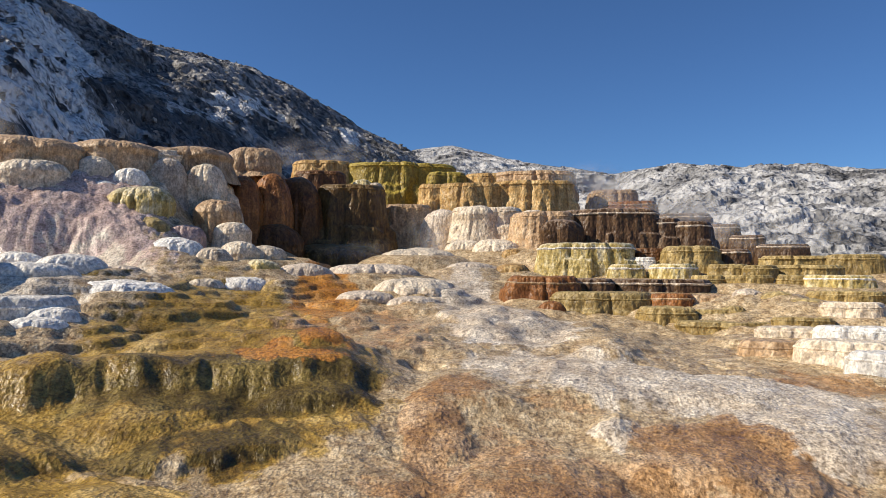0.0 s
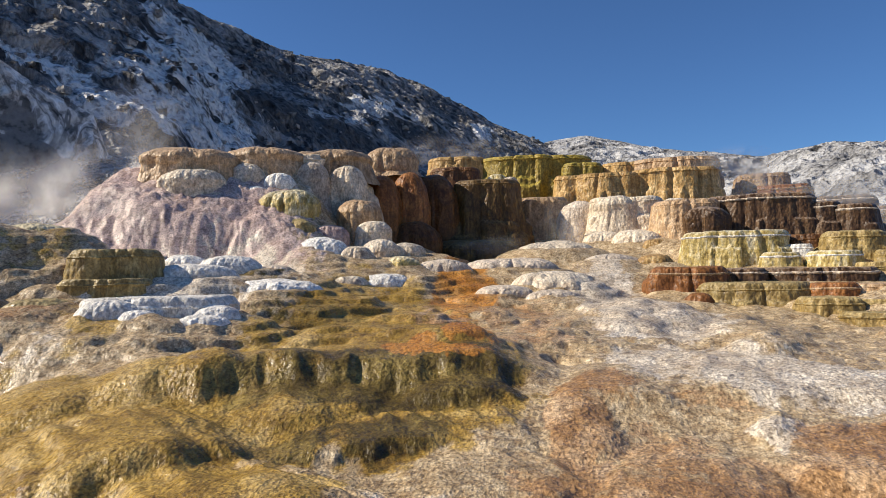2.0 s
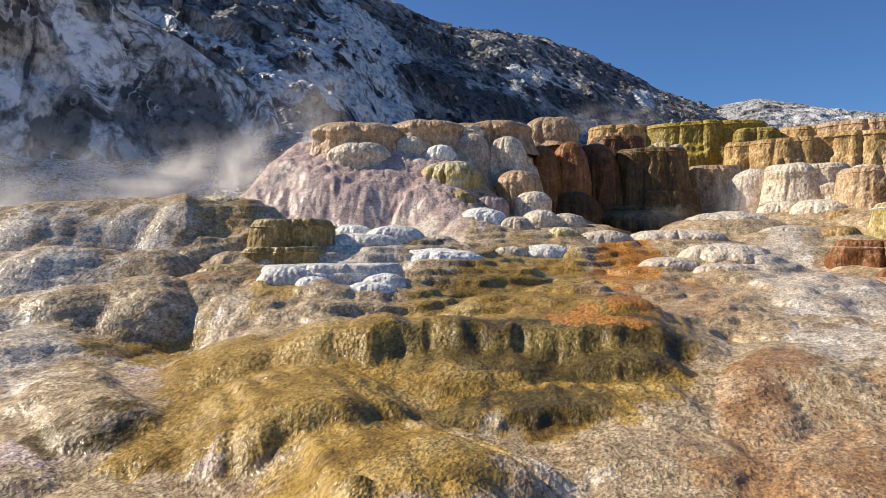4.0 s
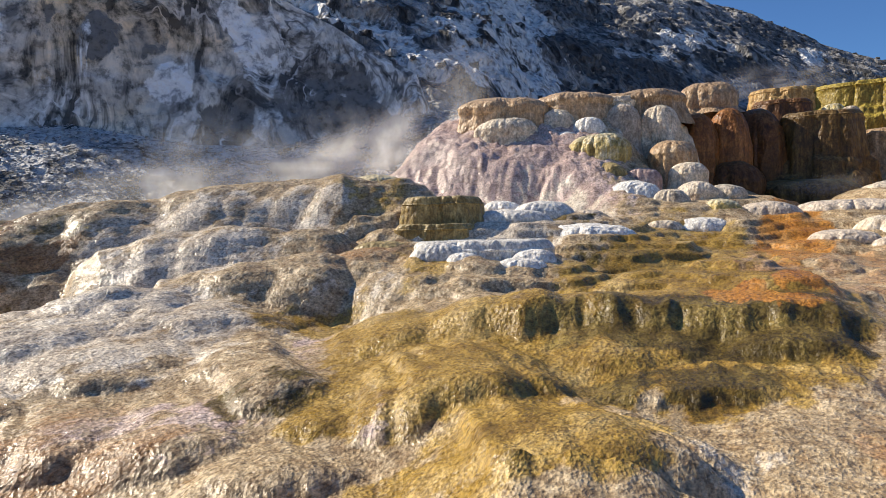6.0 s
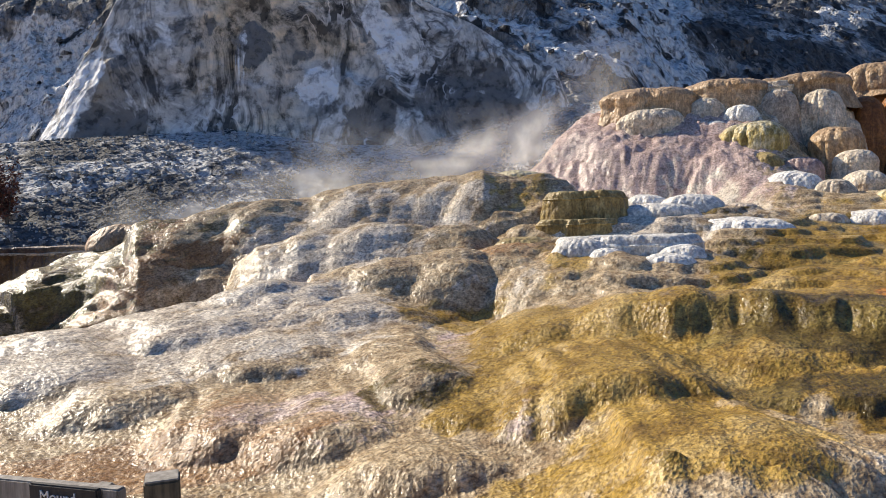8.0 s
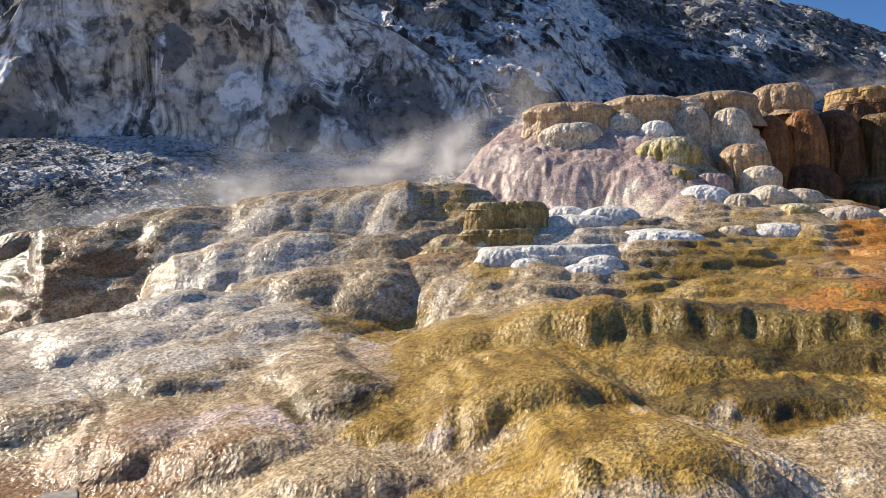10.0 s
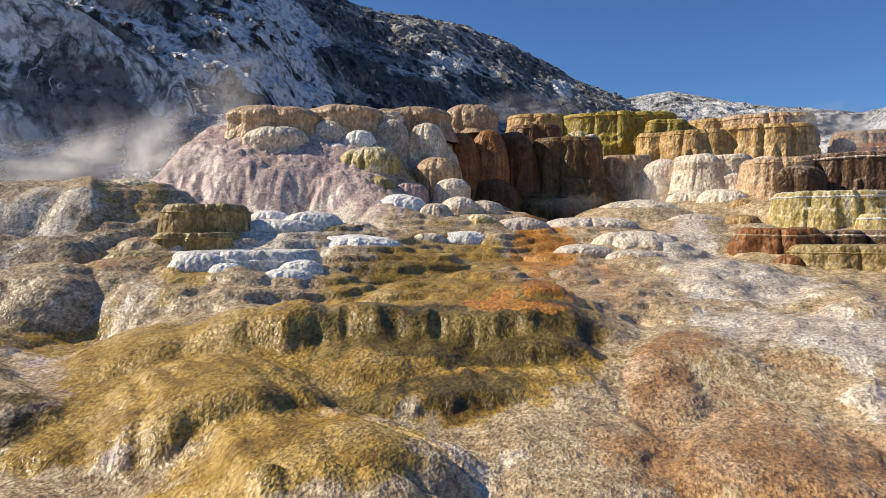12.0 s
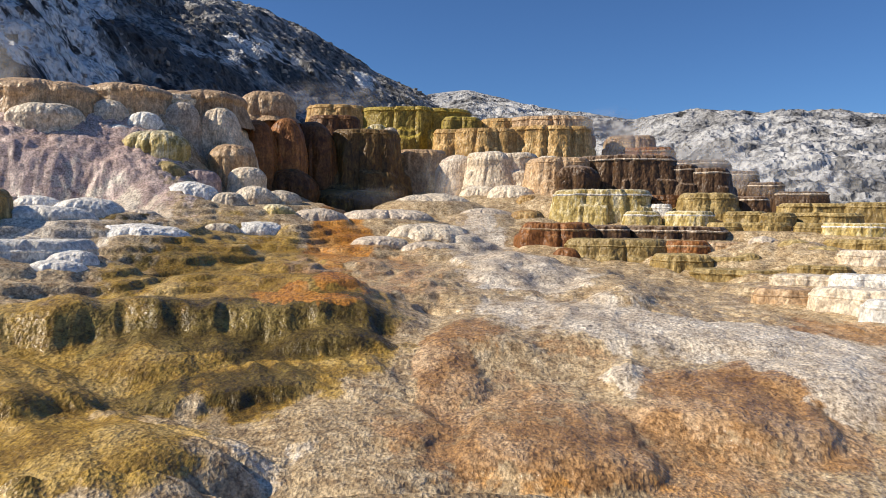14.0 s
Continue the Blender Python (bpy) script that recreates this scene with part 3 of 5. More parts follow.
pigment("gold", -2.94, 8.21, 2.52, 1.26, 20, 1.00)
pigment("gold", -2.23, 8.92, 1.54, 0.91, 14, 1.00)
pigment("gold", -6.55, 8.19, 1.35, 1.83, 39, 0.80)
pigment("gold", -2.35, 8.37, 1.65, 0.83, 31, 1.00)
pigment("gold", -8.72, 8.95, 1.33, 0.88, 44, 0.60)
# olive algae; the ledge patches also put the face's shade into the colour
pigment("olive", -2.78, 9.03, 1.65, 0.56, 17, 0.85)
pigment("olive", -1.66, 9.54, 0.88, 0.44, 10, 1.00)
pigment("olive", -2.64, 7.65, 1.41, 0.42, 31, 0.60)
pigment("olive", -6.53, 5.74, 0.66, 0.63, 49, 0.55)
pigment("olive", -1.78, 9.43, 0.87, 0.47, 11, 1.00)
pigment("olive", -3.48, 8.95, 1.39, 0.47, 21, 0.70)
pigment("olive", -2.32, 7.82, 1.18, 0.46, 31, 0.60)
pigment("olive", -7.85, 16.86, 0.78, 0.95, 25, 0.50)
pigment("olive", -5.46, 14.02, 1.37, 1.92, 21, 0.40)
pigment("pink", -5.00, 6.14, 0.90, 0.81, 49, 1.00)
pigment("pink", -4.30, 7.10, 1.13, 0.87, 31, 0.70)
pigment("white", -4.81, 5.90, 0.64, 0.50, 49, 0.50)
pigment("pink", -6.92, 4.42, 1.25, 0.93, 57, 0.55)
pigment("pink", -7.71, 7.84, 0.50, 2.19, 45, 0.40)
pigment("rust", -6.89, 3.44, 1.64, 0.38, 63, 0.90)
pigment("rust", -7.88, 4.27, 0.75, 0.85, 62, 0.45)
pigment("rust", -9.55, 11.46, 1.47, 0.97, 40, 0.40)
pigment("rust", -7.82, 2.44, 1.62, 0.73, 73, 0.90)
pigment("white", -10.65, 6.42, 2.64, 2.58, 59, 0.70)
pigment("white", -11.37, 4.50, 2.97, 2.66, 68, 0.75)
pigment("white", -13.56, 10.99, 3.45, 1.34, 51, 0.60)
pigment("rust", -15.84, 7.58, 1.73, 0.35, 64, 0.95)
# rust and olive on the shoulder's end, deepened to hold its shade
pigment("rust", -17.96, 6.46, 1.88, 1.61, 70, 1.00)
pigment("olive", -17.45, 6.14, 1.54, 1.10, 71, 0.80)
pigment("white", -9.92, 24.52, 3.01, 2.20, 22, 0.70)
pigment("rust", -11.67, 22.43, 1.15, 0.43, 27, 0.50)
pigment("white", -12.48, 9.15, 2.35, 1.07, 54, 0.70)
pigment("gold", -11.73, 14.10, 1.25, 0.78, 40, 0.40)
pigment("olive", -10.99, 13.57, 0.93, 0.30, 39, 0.25)
pigment("white", -6.03, 12.81, 1.18, 0.92, 25, 0.40)
pigment("white", -8.77, 10.15, 1.22, 0.30, 41, 0.40)
pigment("orange", -2.19, 10.34, 0.88, 0.32, 12, 1.00)
pigment("orange", -2.94, 19.04, 0.95, 3.61, 9, 1.00)
pigment("orange", -1.77, 11.51, 0.57, 0.67, 9, 1.00)
pigment("orange", -2.94, 18.52, 0.71, 3.67, 9, 0.80)
pigment("rust", -2.01, 15.71, 2.04, 5.37, 7, 0.45)
pigment("rust", -0.46, 12.75, 1.26, 0.65, 2, 0.35)
pigment("rust", 1.29, 6.86, 2.54, 1.30, -11, 0.62)
pigment("rust", -0.11, 8.94, 0.34, 1.64, 1, 1.00)
pigment("rust", 0.18, 10.00, 0.53, 0.88, -1, 0.70)
pigment("rust", 0.76, 6.37, 1.27, 0.65, -7, 0.95)
pigment("rust", 2.81, 7.96, 0.96, 1.03, -29, 0.95)
pigment("rust", 3.09, 7.06, 0.99, 0.83, -34, 0.80)
pigment("rust", 1.40, 9.53, 0.88, 0.30, -8, 0.50)
pigment("rust", 5.66, 10.81, 1.02, 0.76, -28, 0.90)
pigment("rust", 0.58, 8.00, 0.91, 0.97, -4, 0.50)
pigment("orange", 0.57, 5.80, 0.75, 0.30, -6, 0.40)
pigment("orange", 1.89, 6.08, 0.39, 0.39, -17, 0.40)
pigment("white", 3.46, 10.31, 2.81, 1.39, -19, 0.85)
pigment("white", 0.61, 19.57, 0.82, 4.27, -2, 1.00)
pigment("white", 1.54, 15.39, 1.53, 2.48, -6, 0.95)
pigment("white", 4.19, 8.47, 1.08, 1.51, -26, 0.90)
pigment("white", 1.98, 8.54, 0.30, 0.43, -13, 1.00)
pigment("white", -1.58, 8.41, 0.45, 0.46, 11, 0.80)
pigment("white", 1.67, 11.41, 1.58, 1.70, -8, 0.70)
pigment("white", -1.81, 6.11, 0.63, 0.67, 26, 0.35)
pigment("pink", -12.88, 21.20, 6.50, 3.20, -23, 1.00)
pigment("white", -9.52, 17.35, 3.15, 2.95, 32, 0.60)
# dark olive paints in the gully's shade along with its wet rock
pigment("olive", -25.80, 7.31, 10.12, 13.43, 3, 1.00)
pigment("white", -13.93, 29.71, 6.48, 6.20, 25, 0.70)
# two more coats put shade into the colour of the shoulder's end
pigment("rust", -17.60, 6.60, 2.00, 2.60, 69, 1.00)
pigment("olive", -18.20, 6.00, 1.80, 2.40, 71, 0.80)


def build_ground():
    fine = np.arange(-36, 79, 0.11)
    az = np.concatenate([np.linspace(-180, -38, 60), fine, np.linspace(81, 178, 40)])
    r = np.concatenate([[0.0, 1, 2, 3, 3.6, 4.2, 4.8], np.geomspace(5.3, 34, 760), np.geomspace(35, 3500, 50)])
    A, Rr = np.meshgrid(np.radians(az), r)
    X, Y = -Rr * np.sin(A), Rr * np.cos(A)
    Z = ground_height(X, Y)
    me = grid_mesh("ground", X, Y, Z, closed=True)
    wx, wy = X + 0.28 * rough(X * 1.3, Y * 0.8, 3.0, 5, 0.6), Y + 0.45 * rough(X * 1.3, Y * 0.8, 8.0, 5, 0.6)
    lay = {k: np.zeros(X.shape) for k in ("gold", "rust", "orange", "white", "olive", "pink")}
    for kind, cx, cy, rx, ry, turn, share in PIGMENTS:
        u, v = turned(wx, wy, cx, cy, rx, ry, turn)
        lay[kind] = np.maximum(lay[kind], share * (1 - smooth(np.hypot(u, v), 0.55, 1.2)))
    # algae and painted-in shade darken the dripping face under the lip of the pool
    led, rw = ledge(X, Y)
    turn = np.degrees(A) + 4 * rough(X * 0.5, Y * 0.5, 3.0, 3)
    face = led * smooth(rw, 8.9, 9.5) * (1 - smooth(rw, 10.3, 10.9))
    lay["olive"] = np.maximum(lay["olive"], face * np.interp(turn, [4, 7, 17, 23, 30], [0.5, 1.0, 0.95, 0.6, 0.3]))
    lay["gold"] = np.maximum(lay["gold"], led * smooth(rw, 8.6, 9.2) * (1 - smooth(rw, 11.2, 12.5)))
    course = me.attributes.new("course", "FLOAT_VECTOR", "POINT")
    course.data.foreach_set("vector", np.stack([A * 9.0, 5.0 * np.log(np.maximum(Rr, 1.0)), 0.3 * Z], -1).ravel())
    for name, kinds in (("mats", ("gold", "rust", "orange")), ("minerals", ("white", "olive", "pink"))):
        at = me.attributes.new(name, "FLOAT_COLOR", "POINT")
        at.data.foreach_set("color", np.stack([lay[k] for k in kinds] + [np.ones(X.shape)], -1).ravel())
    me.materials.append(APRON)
    return tagged(new("ground", me), "wet travertine apron with gold, rust and white algae mats", "ground", kind="structure")



# ---- hills ----
def hillside(name, label, category, skyline, far, near, foot, material, relief, step=0.12, rows=170, bulge=0.0, kind="structure", seed=0.0, steep=1.0, marks=(), amp=1.0, upright=1.0):
    """A slope from its foot up to a skyline, both given over the compass (degrees, value); behind the ridge it falls away."""
    lo, hi = skyline[0][0], skyline[-1][0]
    az = np.arange(lo, hi, step)
    top = np.interp(az, *zip(*skyline))
    dr, dn, zf = (np.interp(az, *zip(*q)) for q in (far, near, foot))
    s = np.concatenate([np.linspace(0, 1, rows), [1.02, 1.08, 1.2]])[:, None]
    D = dn + (dr - dn) * s ** steep
    zt = 2.1 + dr * np.tan(np.radians(top))
    Z = np.where(s <= 1, zf + (zt - zf) * s + bulge * (zt - zf) * s * (1 - s), zt - (s - 1) * (zt - zf) * 2.5)
    a = np.radians(az)
    X, Y = -D * np.sin(a), D * np.cos(a)
    k = 1.0 / relief
    g = rough(X * 0.12 * k + seed, Y * 0.12 * k, Z * 0.16 * k * upright, 6, 0.55)
    h = 1 - np.abs(rough(X * 0.3 * k, Y * 0.3 * k + seed, Z * 0.2 * k * upright, 5, 0.55)) * 1.6
    fade = np.clip((1.0 - s) / 0.12, 0.12, 1)
    push = amp * relief * (1.1 * g + 0.75 * h) * fade
    D2 = D - push * 0.9
    Z = Z + push * 0.45
    X, Y = -D2 * np.sin(a), D2 * np.cos(a)
    me = grid_mesh(name, X, Y, Z)
    wa = 0.75 * rough(X * 0.6 * k, Y * 0.6 * k, Z * 0.5 * k, 5, 0.6)
    lay = {q: np.zeros(X.shape) for q in ("dark", "dust", "white")}
    for what, cx, cy, cz, w, h_, tilt, share in marks:
        d = math.hypot(cx, cy)
        u = ((X - cx) * cy - (Y - cy) * cx) / d + wa
        v = Z - cz + wa * 0.7
        c, s_ = math.cos(radians(tilt)), math.sin(radians(tilt))
        q = np.hypot((u * c + v * s_) / w, (-u * s_ + v * c) / h_) / 1.25
        lay[what] = np.maximum(lay[what], share * (1 - smooth(q, 0.7, 1.15)))
    at = me.attributes.new("deposits", "FLOAT_COLOR", "POINT")
    at.data.foreach_set("color", np.stack([lay["dark"], lay["dust"], lay["white"], np.ones(X.shape)], -1).ravel())
    me.materials.append(material)
    return tagged(new(name, me), label, category, kind=kind)


# mineral stains: kind, place, half width, half height, tilt, share
CLIFF_MARKS, HILL_MARKS, SCREE_MARKS = [], [], []


def cliff_stain(*mark):
    CLIFF_MARKS.append(mark)


def scree_stain(*mark):
    SCREE_MARKS.append(mark)


def hill_stain(*mark):
    HILL_MARKS.append(mark)


cliff_stain("white", -36.1, 26.6, 9.9, 1.02, 1.19, 0, 1.0)
cliff_stain("white", -33.5, 29.8, 13.0, 0.76, 2.55, 8, 1.0)
cliff_stain("white", -32.9, 30.4, 10.3, 1.01, 1.87, 20, 0.8)
cliff_stain("dark", -33.9, 29.3, 8.5, 0.85, 1.87, -10, 1.0)
cliff_stain("white", -32.7, 30.7, 8.1, 0.68, 1.01, 0, 0.7)
cliff_stain("dark", -38.1, 23.6, 12.6, 1.02, 1.19, 0, 0.9)
cliff_stain("dark", -36.7, 25.8, 12.6, 1.02, 1.02, 0, 0.7)
cliff_stain("white", -35.3, 27.5, 12.1, 0.68, 1.02, 0, 0.5)
cliff_stain("dark", -34.6, 28.4, 7.7, 0.51, 1.02, 0, 0.9)
cliff_stain("dark", -31.0, 32.3, 9.3, 2.04, 2.04, 0, 0.9)
cliff_stain("dark", -29.5, 33.7, 10.2, 2.03, 1.36, -25, 0.8)
cliff_stain("white", -38.5, 22.9, 10.8, 0.44, 2.71, 0, 0.6)
cliff_stain("dark", -39.5, 21.2, 13.3, 1.70, 0.85, 0, 0.6)
cliff_stain("white", -40.8, 18.4, 12.5, 2.03, 1.02, -30, 0.6)
cliff_stain("white", -40.8, 18.5, 9.7, 1.19, 0.85, 0, 0.6)
cliff_stain("dark", -41.8, 16.1, 9.6, 2.04, 1.53, 30, 0.8)
cliff_stain("white", -42.0, 15.5, 11.6, 1.02, 2.38, 0, 1.0)
cliff_stain("white", -42.7, 13.5, 10.5, 2.21, 3.73, 0, 1.0)
cliff_stain("dark", -41.7, 16.5, 9.7, 2.04, 2.04, 30, 0.8)
cliff_stain("dust", -32.1, 31.2, 12.3, 1.02, 2.04, 30, 0.6)
cliff_stain("dark", -33.9, 29.3, 13.9, 1.02, 1.35, 0, 0.5)
cliff_stain("dust", -35.9, 26.9, 13.9, 2.03, 1.02, 0, 0.5)
cliff_stain("dust", -39.7, 20.8, 9.5, 1.36, 1.01, 0, 0.6)
cliff_stain("dark", -29.1, 34.1, 8.2, 2.04, 1.02, 0, 1.0)
cliff_stain("dark", -41.8, 16.2, 7.3, 2.71, 1.02, 20, 0.8)

hill_stain("white", -40.1, 49.9, 18.0, 8.01, 0.83, -27, 1)
hill_stain("white", -35.5, 63.9, 18.4, 4.16, 7.21, 25, 0.9)
hill_stain("dust", -37.0, 62.4, 20.0, 1.65, 3.30, 30, 0.8)
hill_stain("dust", -38.5, 53.4, 18.5, 3.24, 2.74, 0, 0.6)
hill_stain("dark", -32.8, 51.6, 13.7, 5.10, 1.39, -10, 0.9)
hill_stain("white", -34.6, 125.5, 31.3, 4.45, 1.73, 15, 0.9)
hill_stain("dust", -33.0, 104.2, 24.2, 4.98, 1.66, 15, 0.7)
hill_stain("dark", -32.9, 87.2, 19.5, 9.20, 2.12, -10, 0.7)
hill_stain("dark", -45.7, 111.3, 33.7, 9.14, 2.74, -15, 0.6)
hill_stain("white", -21.0, 166.8, 32.8, 2.17, 2.87, 0, 1)
hill_stain("white", -41.0, 70.7, 25.0, 1.86, 4.65, 30, 0.6)
hill_stain("white", -38.8, 71.7, 22.6, 7.43, 0.93, -30, 0.5)
hill_stain("dark", -33.7, 90.8, 21.1, 9.56, 2.21, -15, 0.8)
hill_stain("dark", -26.7, 122.6, 25.1, 7.62, 2.38, -20, 0.8)
hill_stain("dark", -46.2, 110.4, 33.7, 11.81, 1.36, -25, 0.6)
hill_stain("white", -33.9, 124.8, 30.7, 3.93, 0.98, 0, 0.6)
hill_stain("dark", -29.4, 170.6, 39.4, 6.57, 3.94, -30, 0.6)
hill_stain("white", -44.8, 81.7, 29.1, 4.24, 7.78, 30, 1)
hill_stain("white", -42.9, 77.0, 27.1, 4.35, 5.69, 30, 0.8)
hill_stain("white", -35.6, 50.8, 15.4, 3.53, 1.41, -25, 0.8)
hill_stain("white", -38.2, 70.7, 21.8, 4.88, 1.22, -25, 0.5)
hill_stain("dust", -32.6, 121.2, 28.7, 6.67, 1.43, 10, 0.8)
hill_stain("dark", -31.9, 69.5, 14.8, 5.80, 1.16, -10, 0.8)

hill_stain("white", -83.6, 28.1, 19.8, 5.35, 6.01, 0, 1)
hill_stain("white", -83.0, 29.8, 15.9, 4.01, 5.35, 0, 1)
hill_stain("white", -85.1, 23.2, 17.2, 8.02, 7.35, 0, 1)
scree_stain("white", -32.0, 24.3, 6.7, 3.95, 0.67, -8, 1.0)
scree_stain("white", -28.6, 26.7, 5.4, 3.26, 0.47, 0, 0.8)
scree_stain("dust", -36.4, 19.3, 7.7, 3.74, 1.40, -15, 0.9)
scree_stain("dust", -31.3, 20.0, 5.1, 4.50, 0.84, 0, 0.6)
scree_stain("dark", -39.6, 14.6, 7.0, 2.87, 1.59, 40, 1.0)
scree_stain("dark", -32.0, 12.2, 3.1, 3.61, 0.90, 15, 0.9)
scree_stain("dark", -29.7, 9.5, 1.8, 2.59, 0.94, 20, 1.0)
scree_stain("dust", -35.9, 13.1, 4.7, 2.89, 0.63, 10, 0.7)
scree_stain("dark", -34.3, 20.9, 6.8, 1.21, 0.61, 0, 0.6)
scree_stain("dark", -26.7, 21.3, 3.8, 2.32, 0.46, 0, 0.7)


def stones(name, label, slope, count, small, large, material, seed, keep=None):
    """Loose broken stones strewn over a slope, half sunk in it."""
    me = slope.data
    co = np.empty(len(me.vertices) * 3)
    me.vertices.foreach_get("co", co)
    co = co.reshape(-1, 3)
    rng = np.random.default_rng(seed)
    if keep is not None:
        co = co[keep(co)]
    at = co[rng.integers(0, len(co), count)] + rng.normal(0, 0.15, (count, 3)) * (1, 1, 0)
    size = small * (large / small) ** (rng.random(count) ** 2.2)
    unit = np.array([(-1, -1, -1), (1, -1, -1), (1, 1, -1), (-1, 1, -1), (-1, -1, 1), (1, -1, 1), (1, 1, 1), (-1, 1, 1)]) * 0.5
    quads = np.array([(0, 3, 2, 1), (4, 5, 6, 7), (0, 1, 5, 4), (1, 2, 6, 5), (2, 3, 7, 6), (3, 0, 4, 7)])
    v = unit[None] + rng.normal(0, 0.16, (count, 8, 3))
    turn = rng.random(count) * 6.3
    c, s = np.cos(turn)[:, None], np.sin(turn)[:, None]
    v = np.stack([v[..., 0] * c - v[..., 1] * s, v[..., 0] * s + v[..., 1] * c, v[..., 2] * 0.75], -1) * size[:, None, None] + at[:, None]
    f = (quads[None] + 8 * np.arange(count)[:, None, None]).reshape(-1, 4)
    out = bpy.data.meshes.new(name)
    out.from_pydata(v.reshape(-1, 3).tolist(), [], f.tolist())
    out.materials.append(material)
    return tagged(new(name, out), label, "stones", kind="stuff")


hill = hillside("hill_left", "weathered grey limestone hill, darkened for its shade, with pale dusty patches", "hill", [(-2.0, 7.69), (1.1, 8.75), (3.7, 10.0), (6.3, 11.09), (8.9, 12.6), (11.5, 13.92), (15.2, 15.18), (18.5, 15.81), (22.7, 16.25), (24.2, 16.89), (26.0, 17.44), (29.5, 18.83), (35.5, 22.31), (54.1, 25.73), (72.7, 22.69), (84.1, 18.05)],
         [(-4, 240), (8, 220), (20, 165), (30, 125), (45, 110), (60, 115), (95, 150)], [(-4, 120), (8, 100), (20, 70), (30, 48), (45, 46), (60, 62), (95, 120)],
         [(-4, 8), (8, 9), (20, 6.5), (30, 4.5), (45, 4), (95, 3)], HILL_ROCK, 2.2, bulge=0.25, marks=HILL_MARKS, amp=0.75)
hillside("hill_right", "white sunlit limestone hill with grey gullies", "hill", [(-47.2, 5.16), (-37.7, 6.27), (-30.8, 7.02), (-27.9, 7.32), (-25.1, 7.75), (-21.5, 7.79), (-17.6, 8.24), (-14.7, 7.92), (-13.1, 7.55), (-9.7, 8.13), (-6.3, 8.52), (-3.3, 9.31), (-0.7, 9.91), (2.2, 9.59), (3.7, 9.15)],
         [(-60, 110), (-20, 130), (0, 240), (6, 260)], [(-60, 55), (-20, 60), (0, 110), (6, 130)], [(-60, 2.5), (-20, 3), (0, 6), (6, 8)], CHALK_ROCK, 1.6, bulge=0.2, seed=31.0)
hillside("cliff", "stained grey and white limestone cliff above scree", "cliff", [(32.3, 7.68), (34.6, 8.42), (35.6, 11.16), (39.0, 12.73), (41.6, 14.42), (45.8, 16.44), (49.0, 18.71), (55.5, 20.65), (63.1, 21.04), (66.0, 18.0), (68.3, 13.8), (70.0, 11.0), (71.5, 8.0), (73.0, 5.4), (77.8, 2.5)],
         [(32, 46), (45, 46.5), (55, 47), (65, 47.5), (75, 49), (95, 54)], [(32, 42), (45, 42.5), (55, 43), (65, 43.5), (75, 45), (95, 50)],
         [(32, 5.0), (45, 4.9), (52, 4.8), (60, 5.2), (70, 5.4), (95, 6)], CLIFF_ROCK, 1.7, 0.1, 220, seed=57.0, marks=CLIFF_MARKS, amp=0.34, upright=1.0)
scree = hillside("scree_slope", "loose grey scree slope below the cliff", "scree", [(28, 8.6), (33, 8.4), (37, 7.9), (41, 6.9), (46, 5.8), (52, 5.9), (60, 7.1), (70, 6.4), (95, 4.0)],
         [(28, 40), (45, 41), (55, 42), (65, 42.5), (75, 44), (95, 48)], [(28, 30), (36, 25), (95, 27)], [(28, 4.0), (36, 2.0), (45, 0.4), (95, -0.8)], SCREE_ROCK, 0.9, 0.12, 170, seed=11.0, marks=SCREE_MARKS, amp=0.35)
stones("loose_stones", "loose grey and pale stones on the scree", scree, 15000, 0.04, 0.20, STONE, 3)
stones("hill_boulders", "dark broken boulders strewn over the hill", hill, 2600, 0.2, 0.9, HILL_ROCK, 4)


# ---- terraces and mounds ----
COUNT = [0]


# the paler crust that some terraces carry on their lips
CRUSTS = {"dark_brown_travertine": GREYISH, "rust_travertine": TAN, "yellow_travertine": WHITE}


def outline(n, rx, ry, square, lobes, depth, seed):
    """A rounded plan with scallops: bulges that meet in creases."""
    th = np.linspace(0, 2 * np.pi, n, endpoint=False)
    c, s = np.cos(th), np.sin(th)
    R = (np.abs(c / rx) ** square + np.abs(s / ry) ** square) ** (-1 / square)
    wob = rough(c * 1.3 + seed, s * 1.3, seed * 0.7, 3, 0.5) * 0.10
    sc = np.abs(np.sin(th * lobes / 2 + 1.8 * grain(c * 2 + seed, s * 2, 4.0))) ** 0.6 - 0.7
    return th, R * (1 + wob) + depth * sc


